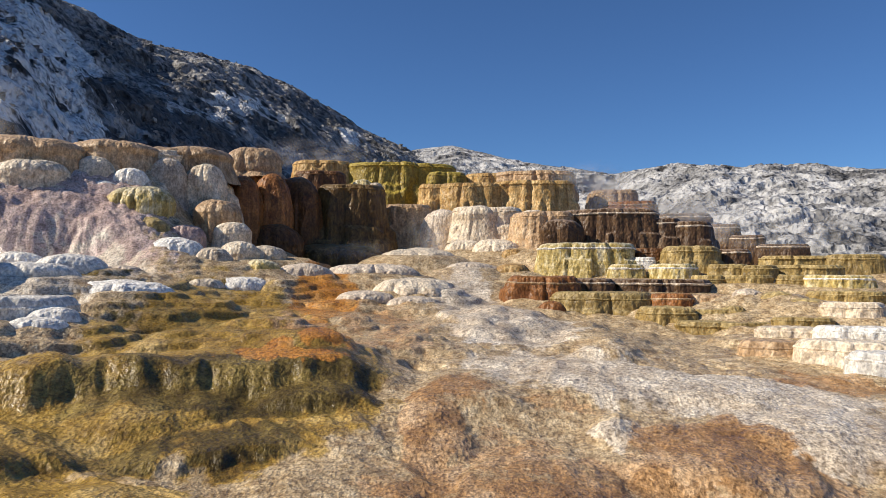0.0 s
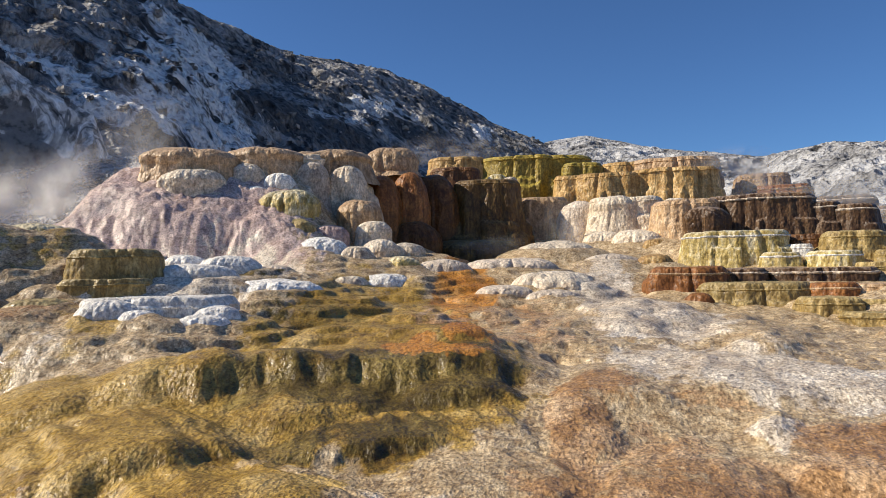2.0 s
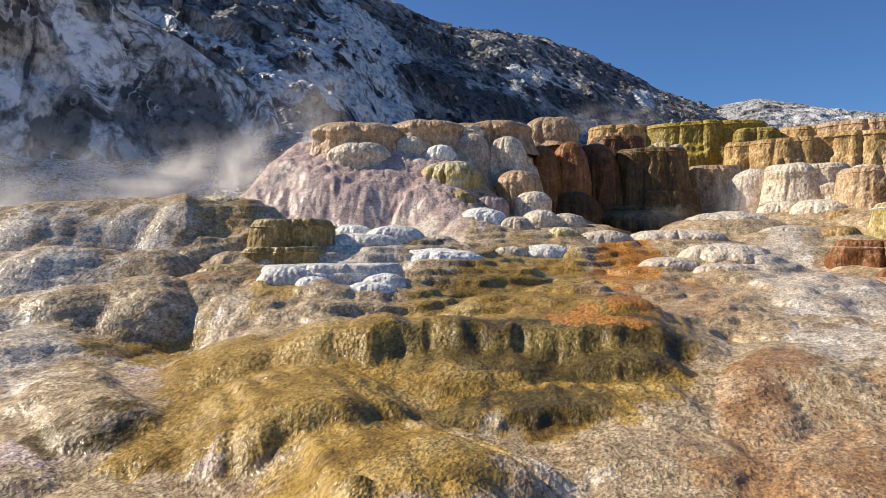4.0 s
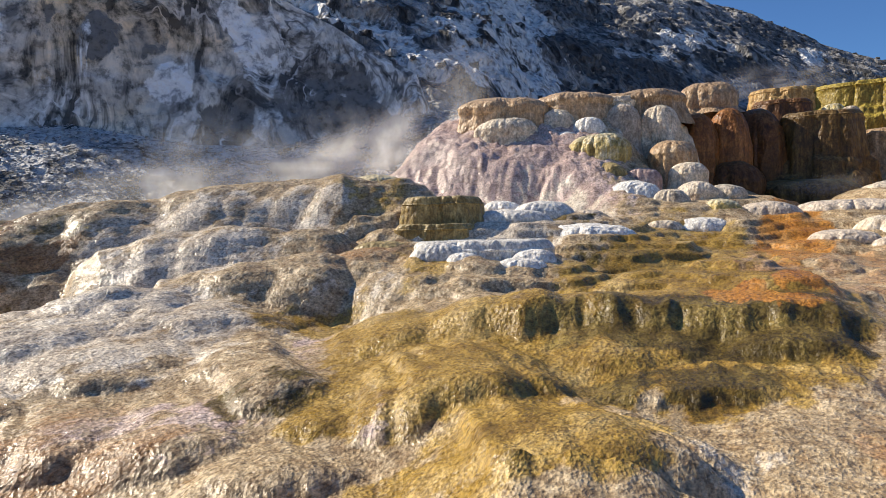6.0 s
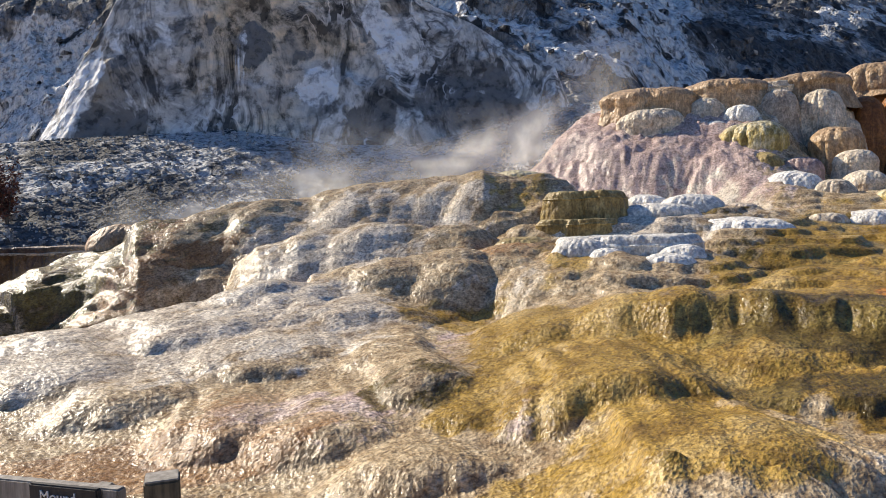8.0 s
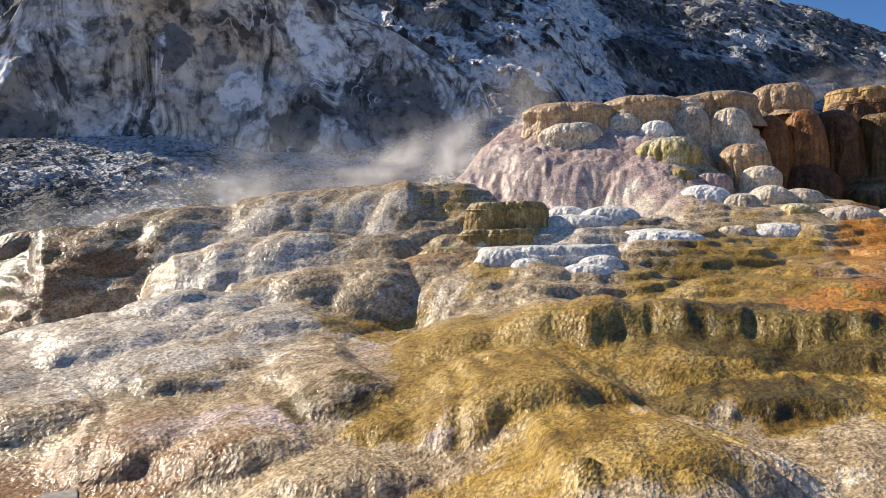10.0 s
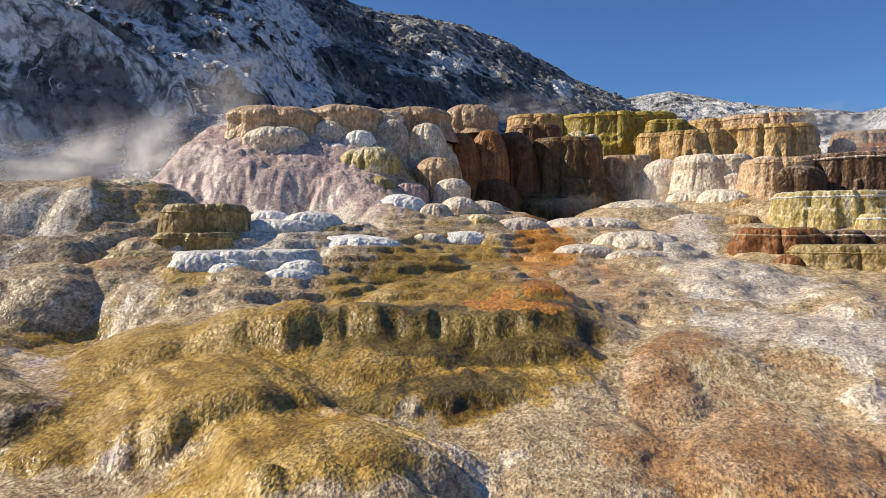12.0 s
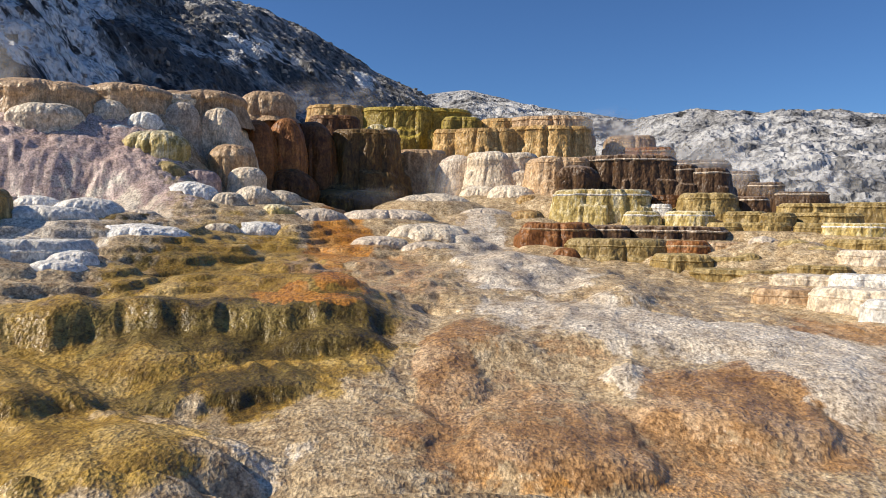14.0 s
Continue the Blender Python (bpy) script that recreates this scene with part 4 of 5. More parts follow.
def mound(name, x, y, rx, ry, turn, top, foot, material, label, category, shape, square, flute):
    COUNT[0] += 1
    seed = COUNT[0] * 3.71
    SKIRTS.append((x, y, rx, ry, turn, top, foot, 0.15 if shape < 0.5 else (0.55 if shape > 0.9 else 0.75)))
    h = max(top - foot, 0.12)
    round_ = 2 * math.pi * math.sqrt(rx * ry)
    n = int(min(max(round_ / 0.035, 72), 320))
    th, R = outline(n, rx, ry, square, max(3, int(round_ / (1.0 if shape < 0.5 else 1.5))), min(0.18, 0.11 * rx) + 0.01, seed)
    under = 0.1 if "cap of travertine" in label or "lip of" in label else 0.5 + 0.4 * h
    k = int(min(max((h + under) / 0.045, 14), 60))
    e = min(0.26, 0.4 * h)
    if shape < 0.5:
        # level top, thick rounded lip, hanging face that flares at its foot
        b = np.linspace(0, np.pi / 2, 7)[1:]
        rho = np.concatenate([np.linspace(0.02, 0.66, 8), 1 - 0.9 * min(0.3, e / rx) * (1 - np.sin(b)), np.ones(k)])
        zz = np.concatenate([np.full(7, top - 0.02), [top - 0.005], top - 0.9 * e * (1 - np.cos(b)), np.linspace(top - e, foot - under, k)])
    else:
        # a cushion with a rounded brow that overhangs its foot a little
        f = np.linspace(0.03, 1.62 + 0.22 * shape, 44)
        rho = np.sin(f) ** (1.0 - 0.08 * shape)
        z1 = np.where(f < np.pi / 2, 0.30 + 0.70 * np.abs(np.cos(f)) ** (1.0 - 0.12 * shape), 0.30 + 0.74 * np.cos(f))
        g = np.linspace(0, 1, 16)[1:]
        rho = np.concatenate([rho, rho[-1] + (1.1 - 0.9 * shape) * g ** 1.3])
        zz = foot + h * np.concatenate([z1, z1[-1] + g * (-under / h - z1[-1])])
    down = np.clip((top - zz) / h, 0, 1.6)[:, None]
    deep = (top - zz)[:, None]
    RR = rho[:, None] * R[None]
    face = rho[:, None] >= 0.995 if shape < 0.5 else rho[:, None] > 0.5
    c, s = np.cos(th)[None], np.sin(th)[None]
    ax, ay = c * round_ / 6.3, s * round_ / 6.3
    # the crust hangs over the lip in drips of uneven length
    drip = 0.10 + 0.16 * h * np.abs(rough(ax * 2.2 + seed, ay * 2.2, 3.0, 3, 0.6))
    if shape < 0.5:
        RR = RR + np.where(face, 0.14 * h * np.clip(down, 0, 1.6) ** 1.5, 0)
        RR = RR + np.where(face, 0.045 * min(1.0, h) * (1 - smooth(deep, drip, drip + 0.07)), 0)
        if h > 0.75:
            for k_ in range(1 + int(h > 1.5)):
                lev = 0.35 + 0.4 * ((seed * (k_ + 1.37)) % 1.0)
                out = smooth(rough(np.cos(th) * 1.4 + seed + 9 * k_, np.sin(th) * 1.4, 2.0 * k_, 2), -0.05, 0.2)[None]
                RR = RR + np.where(face, (0.06 + 0.05 * h) * out * smooth(down + 0.06 * grain(np.cos(th) * 4, np.sin(th) * 4, seed)[None], lev, lev + 0.09), 0)
    else:
        RR = RR + np.where(face, 0.03 * min(1.0, rx) * (1 - smooth(deep, 0.35 * h + drip, 0.35 * h + drip + 0.08)), 0)
    X, Y = RR * c, RR * s
    Z = np.repeat(zz[:, None], n, 1)
    bulk = rough(X * 1.1 + seed, Y * 1.1, Z * 0.8, 3, 0.5)
    # flutes: rounded ridges with creases between them, running down the face
    gr = np.abs(grain(ax * 2.4 + seed, ay * 2.4, Z * 0.35)) * 1.6 + np.abs(grain(ax * 5.5 + seed, ay * 5.5, Z * 0.6)) * 0.9 - 0.5
    amount = smooth(down, 0.02, 0.3) * (face if shape < 0.5 else smooth(rho[:, None], 0.3, 0.7)) * min(1.0, rx * 1.3)
    if shape > 0.5:
        swell = 0.12 * min(rx, 1.0) * knobs(ax * 1.1 + seed, ay * 1.1 + Z * 0.5 + 0.4 * bulk, 5, 0.8) + 0.022 * knobs(ax * 4.5 + seed, ay * 4.5 + Z * 3.0 + bulk, 6)
    else:
        swell = 0.05 * knobs(ax * 1.2 + seed, ay * 1.2 + Z * 0.35 + 0.4 * bulk, 5, 0.8) + 0.018 * knobs(ax * 6 + seed, ay * 6 + Z * 3.0 + bulk, 6)
    push = flute * gr * amount + 0.07 * min(1.0, rx) * bulk * smooth(rho[:, None], 0.2, 0.7) + swell * smooth(rho[:, None], 0.1, 0.5)
    lumps = 0.010 * rough(X * 7 + seed, Y * 7, Z * 7, 3, 0.6)
    X, Y = X + c * (push + lumps), Y + s * (push + lumps)
    Z = Z + 0.03 * min(1.0, h * 1.5) * rough(X * 1.3 + seed, Y * 1.3, seed, 3) + lumps * 0.6 + (0.06 * min(rx, 1.2) * knobs(X * 1.4 + seed, Y * 1.4, 7) if shape > 0.5 else 0)
    me = grid_mesh(name, X[::-1], Y[::-1], Z[::-1] - foot, closed=True)
    me.materials.append(material)
    ob = new(name, me)
    ob.matrix_world = pose(x, y, foot, 0, 0, turn)
    if shape < 0.5 and h > 0.2:
        # a thick crust of sinter along the lip, with short drips
        i = 12
        q = np.linspace(0, 2 * np.pi, 8)[:, None]
        w = 0.022 + 0.03 * np.abs(grain(ax * 3.0 + seed, ay * 3.0, 3.0)) * min(1.0, h)
        out = np.hypot(X[i], Y[i])[None]
        rx_, rz_ = out + w * np.cos(q), Z[i][None] - foot - 0.3 * w + w * np.sin(q) * (1.0 + 0.8 * (np.sin(q) < 0))
        part("rim", grid_mesh("rim", X[i][None] / out * rx_, Y[i][None] / out * rx_, rz_, closed=True), CRUSTS.get(material.name, material), ob, "crusted rim of the terrace")
    return tagged(ob, label, category, "travertine terraces" if shape < 0.5 else "travertine domes")


def terrace(x, y, rx, ry, turn, top, foot, material, label):
    return mound("travertine_terrace", x, y, rx, ry, turn, top, foot, material, label, "terrace", 0.0, 2.6, 0.035)


def pillow(x, y, rx, ry, turn, top, foot, material, label):
    return mound("travertine_pillow", x, y, rx, ry, turn, top, foot, material, label, "rock mound", 0.95, 2.3, 0.03)


def dome(x, y, rx, ry, turn, top, foot, material, label):
    return mound("travertine_dome", x, y, rx, ry, turn, top, foot, material, label, "rock mound", 0.6, 2.2, 0.032)



# the upper terraces, farthest back
terrace(-5.97, 36.82, 1.42, 0.99, 9, 7.66, 6.66, HONEY, "tan and gold travertine terrace with dripping face")
terrace(-2.17, 37.00, 2.65, 1.33, 3, 7.54, 5.24, LEMON, "yellow-green algae-covered travertine terrace wall")
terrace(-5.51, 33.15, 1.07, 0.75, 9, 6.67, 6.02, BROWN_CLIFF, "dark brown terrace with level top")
dome(-3.66, 33.33, 0.40, 0.28, 6, 6.38, 5.73, YELLOW, "small pale yellow travertine knob")
dome(-3.06, 33.25, 0.34, 0.24, 5, 6.21, 5.65, CREAM, "small cream travertine knob")
terrace(0.15, 35.12, 0.91, 0.64, -0, 6.93, 6.06, LEMON, "yellow travertine terrace step")
terrace(-0.38, 33.16, 0.64, 0.45, 1, 6.13, 4.91, HONEY, "honey-coloured travertine terrace step")
terrace(1.22, 32.92, 1.32, 0.79, -2, 6.13, 4.83, HONEY, "honey and cream terrace with fluted face")
terrace(3.99, 33.05, 1.79, 0.99, -7, 6.25, 4.90, HONEY, "broad honey-coloured terrace with fluted face")
terrace(2.05, 35.70, 0.99, 0.69, -3, 6.94, 6.35, HONEY, "honey-brown upper terrace step")
terrace(4.35, 35.28, 1.86, 0.93, -7, 6.99, 6.34, TAN, "brownish upper terrace with crusted top")
terrace(8.29, 36.30, 1.12, 0.78, -13, 6.26, 5.50, TAN, "brown terrace seen through steam")
terrace(8.86, 35.22, 1.26, 0.89, -14, 5.59, 4.78, RUST, "orange-brown terrace seen through steam")
terrace(10.71, 33.14, 1.29, 0.78, -18, 4.87, 4.26, UMBER, "dark brown stepped terrace")
terrace(11.94, 31.67, 0.60, 0.42, -21, 4.34, 3.72, UMBER, "dark brown stepped terrace")
terrace(12.63, 30.88, 0.63, 0.44, -22, 3.83, 3.30, UMBER, "dark brown low stepped terrace")
terrace(13.07, 28.44, 0.90, 0.36, -25, 3.35, 2.99, UMBER, "dark low terrace step of travertine")

# the brown drapery cliff and its cap
pillow(-7.19, 28.18, 0.99, 0.85, 14, 6.87, 5.75, TAN, "tan flat-topped cap of travertine on the brown cliff")
pillow(-7.12, 26.18, 0.74, 0.66, 15, 5.59, 2.93, RUST, "rust-brown bulging travertine dome")
pillow(-6.25, 27.00, 0.71, 0.64, 13, 5.75, 2.87, RUST, "rust travertine bulge with dark drips")
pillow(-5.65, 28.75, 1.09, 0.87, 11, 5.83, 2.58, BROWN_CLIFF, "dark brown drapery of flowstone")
terrace(-3.65, 29.39, 1.27, 1.02, 7, 5.59, 2.57, SHADED_OLIVE_CLIFF, "olive-brown rounded cliff streaked by running water")
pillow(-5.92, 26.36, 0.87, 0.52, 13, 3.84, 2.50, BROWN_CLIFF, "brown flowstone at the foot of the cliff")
pillow(-4.07, 27.85, 1.70, 0.68, 8, 3.19, 2.50, SHADED_OLIVE_CLIFF, "low olive-brown flowstone at the foot of the cliff")
terrace(-1.63, 31.27, 1.11, 0.89, 3, 5.02, 2.90, TAN, "tan travertine column with streaked face")
pillow(-0.06, 29.54, 0.75, 0.67, 0, 4.68, 3.05, GREYISH, "pale fluted travertine column")
terrace(1.66, 28.78, 1.29, 0.78, -3, 4.71, 3.21, CREAM, "cream travertine curtain with flutes")
pillow(0.82, 26.97, 0.68, 0.48, -2, 3.35, 2.62, CREAM, "cream travertine lobe beside the stream")
pillow(1.95, 26.37, 0.78, 0.55, -4, 3.37, 2.46, CREAM, "cream-pink lower lobe of the curtain")
pillow(2.41, 25.50, 0.38, 0.27, -5, 3.00, 2.31, HONEY, "orange and cream lobe of travertine")
dome(1.30, 28.37, 0.71, 0.49, -3, 4.73, 4.05, CREAM, "cream drapery lobe of the curtain")

# stepped terraces beside the falls
terrace(3.56, 26.75, 1.03, 0.72, -8, 4.38, 3.06, TAN, "orange-brown terrace with cream streaks")
pillow(3.20, 26.66, 0.43, 0.30, -7, 4.46, 3.96, CREAM, "small cream lobe on the terrace lip")
terrace(6.12, 26.90, 1.62, 0.97, -13, 4.47, 3.22, UMBER, "dark brown terrace with pale crusted rim")
terrace(7.71, 26.11, 0.57, 0.40, -16, 4.13, 3.22, UMBER, "dark brown terrace in shade")
terrace(8.61, 25.89, 0.67, 0.47, -18, 4.01, 3.18, UMBER, "dark brown terrace with thick rim")
pillow(4.10, 25.67, 0.70, 0.49, -9, 4.04, 3.16, UMBER, "dark brown lobe of travertine")
terrace(4.60, 23.81, 1.47, 0.81, -11, 3.14, 1.96, YELLOW, "yellow and white encrusted terrace")
terrace(5.50, 22.20, 0.48, 0.34, -14, 2.45, 1.98, YELLOW, "pale yellow-white terrace step")
terrace(6.61, 23.78, 0.49, 0.34, -16, 3.01, 2.41, BROWN_CLIFF, "dark brown terrace step")
terrace(6.23, 22.94, 0.30, 0.21, -15, 2.69, 2.26, WHITE, "small white crusted terrace step")
terrace(7.58, 22.83, 0.81, 0.57, -18, 3.03, 2.24, OLIVE, "yellow-brown rounded terrace with thick lip")
terrace(6.79, 21.94, 0.65, 0.45, -17, 2.46, 1.97, YELLOW, "pale yellow terrace step")
terrace(8.95, 23.27, 0.58, 0.41, -21, 2.96, 2.53, UMBER, "dark brown terrace step")
terrace(8.34, 21.66, 0.54, 0.38, -21, 2.47, 2.08, OLIVE, "olive terrace step of travertine")
terrace(8.98, 21.01, 0.43, 0.30, -23, 2.44, 2.03, OLIVE, "olive terrace step of travertine")
terrace(7.43, 20.87, 0.44, 0.31, -20, 2.14, 1.61, OLIVE, "olive terrace step with rounded face")
terrace(8.43, 20.62, 0.67, 0.33, -22, 2.15, 1.87, OLIVE, "olive long terrace step")
pillow(2.14, 22.77, 0.48, 0.34, -5, 2.45, 1.94, HONEY, "orange-tan travertine lobe beside the stream")
terrace(2.75, 20.58, 0.96, 0.58, -8, 2.09, 1.30, RUST, "dark red-brown terrace with dripping face")
terrace(4.22, 20.80, 0.57, 0.40, -11, 2.04, 1.58, UMBER, "dark brown terrace with white rim")
terrace(6.03, 20.84, 1.36, 0.61, -16, 2.02, 1.57, UMBER, "dark brown long terrace step")
terrace(4.23, 19.55, 1.25, 0.62, -12, 1.69, 0.84, OLIVE, "gold-brown terrace with dripping face")
terrace(5.83, 19.01, 0.50, 0.35, -17, 1.67, 1.19, RUST, "brown terrace step of travertine")
terrace(5.40, 17.85, 0.62, 0.43, -17, 1.38, 0.80, OLIVE, "olive-gold terrace lobe of travertine")
terrace(6.73, 19.00, 0.44, 0.31, -20, 1.64, 1.34, TAN, "brown terrace step of travertine")
terrace(6.39, 16.74, 0.99, 0.40, -21, 1.09, 0.74, OLIVE, "golden low terrace step")
terrace(6.44, 17.72, 0.62, 0.31, -20, 1.33, 0.97, OLIVE, "gold-olive low terrace step")
dome(7.44, 18.16, 0.38, 0.27, -22, 1.79, 1.28, GREYISH, "white and olive crumbling travertine knob")
dome(6.81, 17.50, 0.30, 0.21, -21, 1.43, 1.01, OLIVE, "olive crumbling travertine knob")
pillow(2.79, 18.98, 0.32, 0.23, -8, 1.44, 0.98, RUST, "orange-brown travertine lobe beside the stream")

# low steps towards the white hill
terrace(10.66, 22.60, 0.96, 0.48, -25, 2.74, 2.40, OLIVE, "olive-brown long terrace step")
terrace(12.05, 21.78, 0.73, 0.36, -29, 2.77, 2.22, OLIVE, "brown terrace step of travertine")
terrace(10.35, 21.15, 0.85, 0.42, -26, 2.44, 2.11, OLIVE, "brown and olive terrace step")
terrace(9.45, 20.10, 0.36, 0.25, -25, 2.16, 1.62, OLIVE, "olive rounded terrace step of travertine")
terrace(10.38, 19.53, 0.79, 0.39, -28, 2.16, 1.77, YELLOW, "pale olive terrace step of travertine")
terrace(9.80, 18.03, 0.78, 0.39, -29, 1.77, 1.42, OLIVE, "olive terrace step of travertine")
dome(7.98, 17.73, 0.42, 0.29, -24, 1.74, 1.15, OLIVE, "mossy olive travertine knob")
dome(8.35, 17.11, 0.42, 0.30, -26, 1.62, 1.06, OLIVE, "mossy olive travertine mound")
terrace(8.91, 16.15, 0.59, 0.30, -29, 1.56, 1.16, CREAM, "cream-white terrace with fluted face")
terrace(7.64, 15.88, 0.55, 0.28, -26, 1.25, 0.99, OLIVE, "mossy olive terrace step")
terrace(6.71, 14.35, 0.59, 0.30, -25, 1.14, 0.86, CREAM, "low cream terrace step")
terrace(7.61, 13.49, 0.71, 0.35, -29, 1.21, 0.92, WHITE, "low white terrace step")
terrace(5.87, 13.21, 0.52, 0.31, -24, 0.99, 0.55, TAN, "peach-tan terrace with flutes")
terrace(6.72, 12.19, 0.78, 0.39, -29, 1.08, 0.53, CREAM, "cream-white terrace with flutes")
terrace(6.85, 11.13, 0.66, 0.33, -32, 0.98, 0.54, WHITE, "white low terrace with flutes")

# pale pillows beside the stream
dome(-0.86, 25.03, 1.31, 1.05, 2, 2.97, 2.08, CREAM, "cream rounded travertine dome with dripping brow")
dome(0.90, 23.04, 0.80, 0.56, -2, 2.48, 1.89, GREYISH, "grey-cream dome beside the stream")
pillow(-0.73, 20.29, 1.08, 0.75, 2, 1.98, 1.28, CREAM, "cream low dome with dripping edge")
pillow(-2.06, 21.93, 1.29, 0.77, 5, 2.39, 1.81, GREYISH, "grey-brown flat pillow of travertine")
pillow(-3.91, 20.88, 0.78, 0.55, 11, 2.39, 1.64, GREYISH, "grey-white pillow with dark drips")
pillow(-2.01, 19.28, 0.69, 0.48, 6, 1.67, 1.26, GREYISH, "grey knobbly travertine lobe")
pillow(-0.73, 18.92, 0.59, 0.42, 2, 1.55, 1.18, GREYISH, "grey knobbly travertine lobe")

# white pillows before the mound
pillow(-8.51, 17.09, 0.71, 0.57, 26, 2.54, 1.86, WHITE, "white rounded pillow of travertine")
pillow(-7.54, 17.64, 0.44, 0.31, 23, 2.28, 1.84, GREYISH, "grey-white low pillow of travertine")
pillow(-9.61, 16.98, 0.47, 0.33, 29, 2.56, 2.18, WHITE, "small white flat pillow of travertine")
pillow(-8.69, 15.45, 0.95, 0.47, 29, 2.30, 1.84, WHITE, "low white terrace step of travertine")
pillow(-6.76, 15.71, 0.99, 0.59, 23, 1.92, 1.38, WHITE, "white terrace with fluted edge")
terrace(-7.79, 12.79, 1.32, 0.66, 31, 1.69, 1.02, WHITE, "white terrace with long drips")
pillow(-8.22, 11.88, 0.53, 0.37, 35, 1.66, 1.12, WHITE, "white travertine lobe with drips")
pillow(-6.68, 12.28, 0.49, 0.29, 29, 1.35, 0.99, WHITE, "white skirt of flowstone")
dome(-7.64, 11.85, 0.40, 0.32, 33, 1.49, 0.96, WHITE, "white flowstone lobe below the terrace")
dome(-6.62, 12.71, 0.45, 0.36, 28, 1.51, 0.94, WHITE, "white flowstone lobe below the terrace")
pillow(-6.02, 18.76, 0.49, 0.34, 18, 1.98, 1.54, CREAM, "cream pillow of travertine")
pillow(-5.16, 19.32, 0.67, 0.47, 15, 2.03, 1.46, WHITE, "white pillow with bluish drips")
pillow(-4.95, 20.28, 0.46, 0.32, 14, 2.49, 1.86, YELLOW, "cream lobe with a yellow stain")
dome(-7.37, 20.49, 0.76, 0.69, 20, 3.08, 1.98, WHITE, "cream-white dome with vertical folds")
dome(-6.28, 20.35, 0.49, 0.34, 17, 2.83, 1.97, CREAM, "cream travertine dome with folds")
dome(-5.83, 21.34, 0.53, 0.37, 15, 3.02, 2.32, CREAM, "cream travertine lobe among pale pillows")
dome(-5.14, 21.73, 0.55, 0.39, 13, 2.91, 2.38, CREAM, "cream low travertine lobe")
dome(-6.33, 22.44, 0.52, 0.37, 16, 3.66, 3.00, CREAM, "tan-pink travertine lobe under the cliff")

# the great pink and cream mound
pillow(-12.43, 22.19, 1.43, 0.86, 29, 6.15, 5.43, TAN, "tan overhanging cap of the mound")
pillow(-10.53, 23.64, 1.35, 0.81, 24, 6.28, 5.73, TAN, "tan crusted cap of the mound")
pillow(-8.59, 25.06, 1.38, 0.83, 19, 6.32, 5.78, TAN, "tan crusted cap towards the cliff")
terrace(-10.48, 24.50, 3.26, 1.14, 23, 6.10, 4.02, CREAM, "cream drapery wall of the great mound")
pillow(-11.87, 21.38, 0.92, 0.64, 29, 5.34, 4.62, CREAM, "tan overhanging lobe under the cap")
dome(-10.63, 22.62, 0.63, 0.44, 25, 5.68, 4.16, CREAM, "cream drapery lobe of travertine")
dome(-9.57, 22.70, 0.54, 0.38, 23, 5.32, 4.41, WHITE, "white drapery lobe of travertine")
dome(-8.81, 23.67, 0.58, 0.41, 20, 5.78, 4.37, GREYISH, "grey-tan drapery lobe of travertine")
dome(-7.83, 24.37, 0.67, 0.47, 18, 5.71, 4.11, CREAM, "tan drapery lobe with long folds")
dome(-10.10, 22.08, 0.44, 0.31, 25, 4.87, 4.08, WHITE, "white travertine lobe with folds")
pillow(-8.84, 21.85, 0.89, 0.80, 22, 4.64, 3.60, YELLOW, "cream-olive rounded dome with drips")
dome(-10.81, 21.45, 0.68, 0.48, 27, 4.64, 3.87, CREAM, "cream lobe with an orange stain")
pillow(-7.10, 23.44, 0.66, 0.59, 17, 4.42, 3.55, TAN, "tan rounded pillow of travertine")
dome(-8.34, 21.12, 0.66, 0.60, 22, 3.70, 2.12, OLIVE, "olive-tan column under the rounded dome")
dome(-7.42, 21.46, 0.51, 0.35, 19, 3.50, 2.78, PINKISH, "pink lobe on the mound slope")
dome(-6.68, 23.39, 0.55, 0.38, 16, 3.68, 3.07, TAN, "tan lobe on the mound slope")

# the left shoulder
terrace(-9.79, 14.49, 0.91, 0.55, 34, 2.67, 1.97, OLIVE, "olive-cream terrace with fluted face")
terrace(-9.56, 13.80, 0.84, 0.42, 35, 2.04, 1.58, OLIVE, "olive lower terrace step")
pillow(-9.59, 11.86, 0.53, 0.37, 39, 1.71, 1.29, OLIVE, "brown-olive pillow of travertine")
dome(-12.38, 15.10, 0.93, 0.84, 39, 3.32, 2.33, YELLOW, "yellow-tan rounded mound with folds")
pillow(-17.14, 9.13, 1.88, 1.03, 62, 2.35, 1.24, GREYISH, "large grey overhanging pillow with a rusty underside")
pillow(-18.61, 7.57, 0.86, 0.60, 68, 2.21, 1.03, TAN, "tan pillow at the end of the shoulder")
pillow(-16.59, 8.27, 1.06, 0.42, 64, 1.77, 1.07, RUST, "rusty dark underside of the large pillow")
dome(-16.37, 7.09, 0.60, 0.54, 67, 1.15, 0.27, TAN, "grey-tan rounded mound of travertine")
dome(-16.15, 7.73, 0.42, 0.38, 64, 1.02, 0.30, GREYISH, "grey rounded mound of travertine")
pillow(-11.34, 12.25, 0.69, 0.48, 43, 1.53, 0.87, GREYISH, "grey-white pillow of travertine")
pillow(-10.73, 13.26, 0.67, 0.47, 39, 1.69, 1.21, OLIVE, "olive pillow of travertine")
pillow(-11.24, 13.63, 0.68, 0.48, 40, 1.99, 1.63, OLIVE, "olive low step of travertine")
# rock face whose dark umber also stands in for the gully's shade
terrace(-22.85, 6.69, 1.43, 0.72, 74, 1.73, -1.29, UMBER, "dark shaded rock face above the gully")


build_ground()


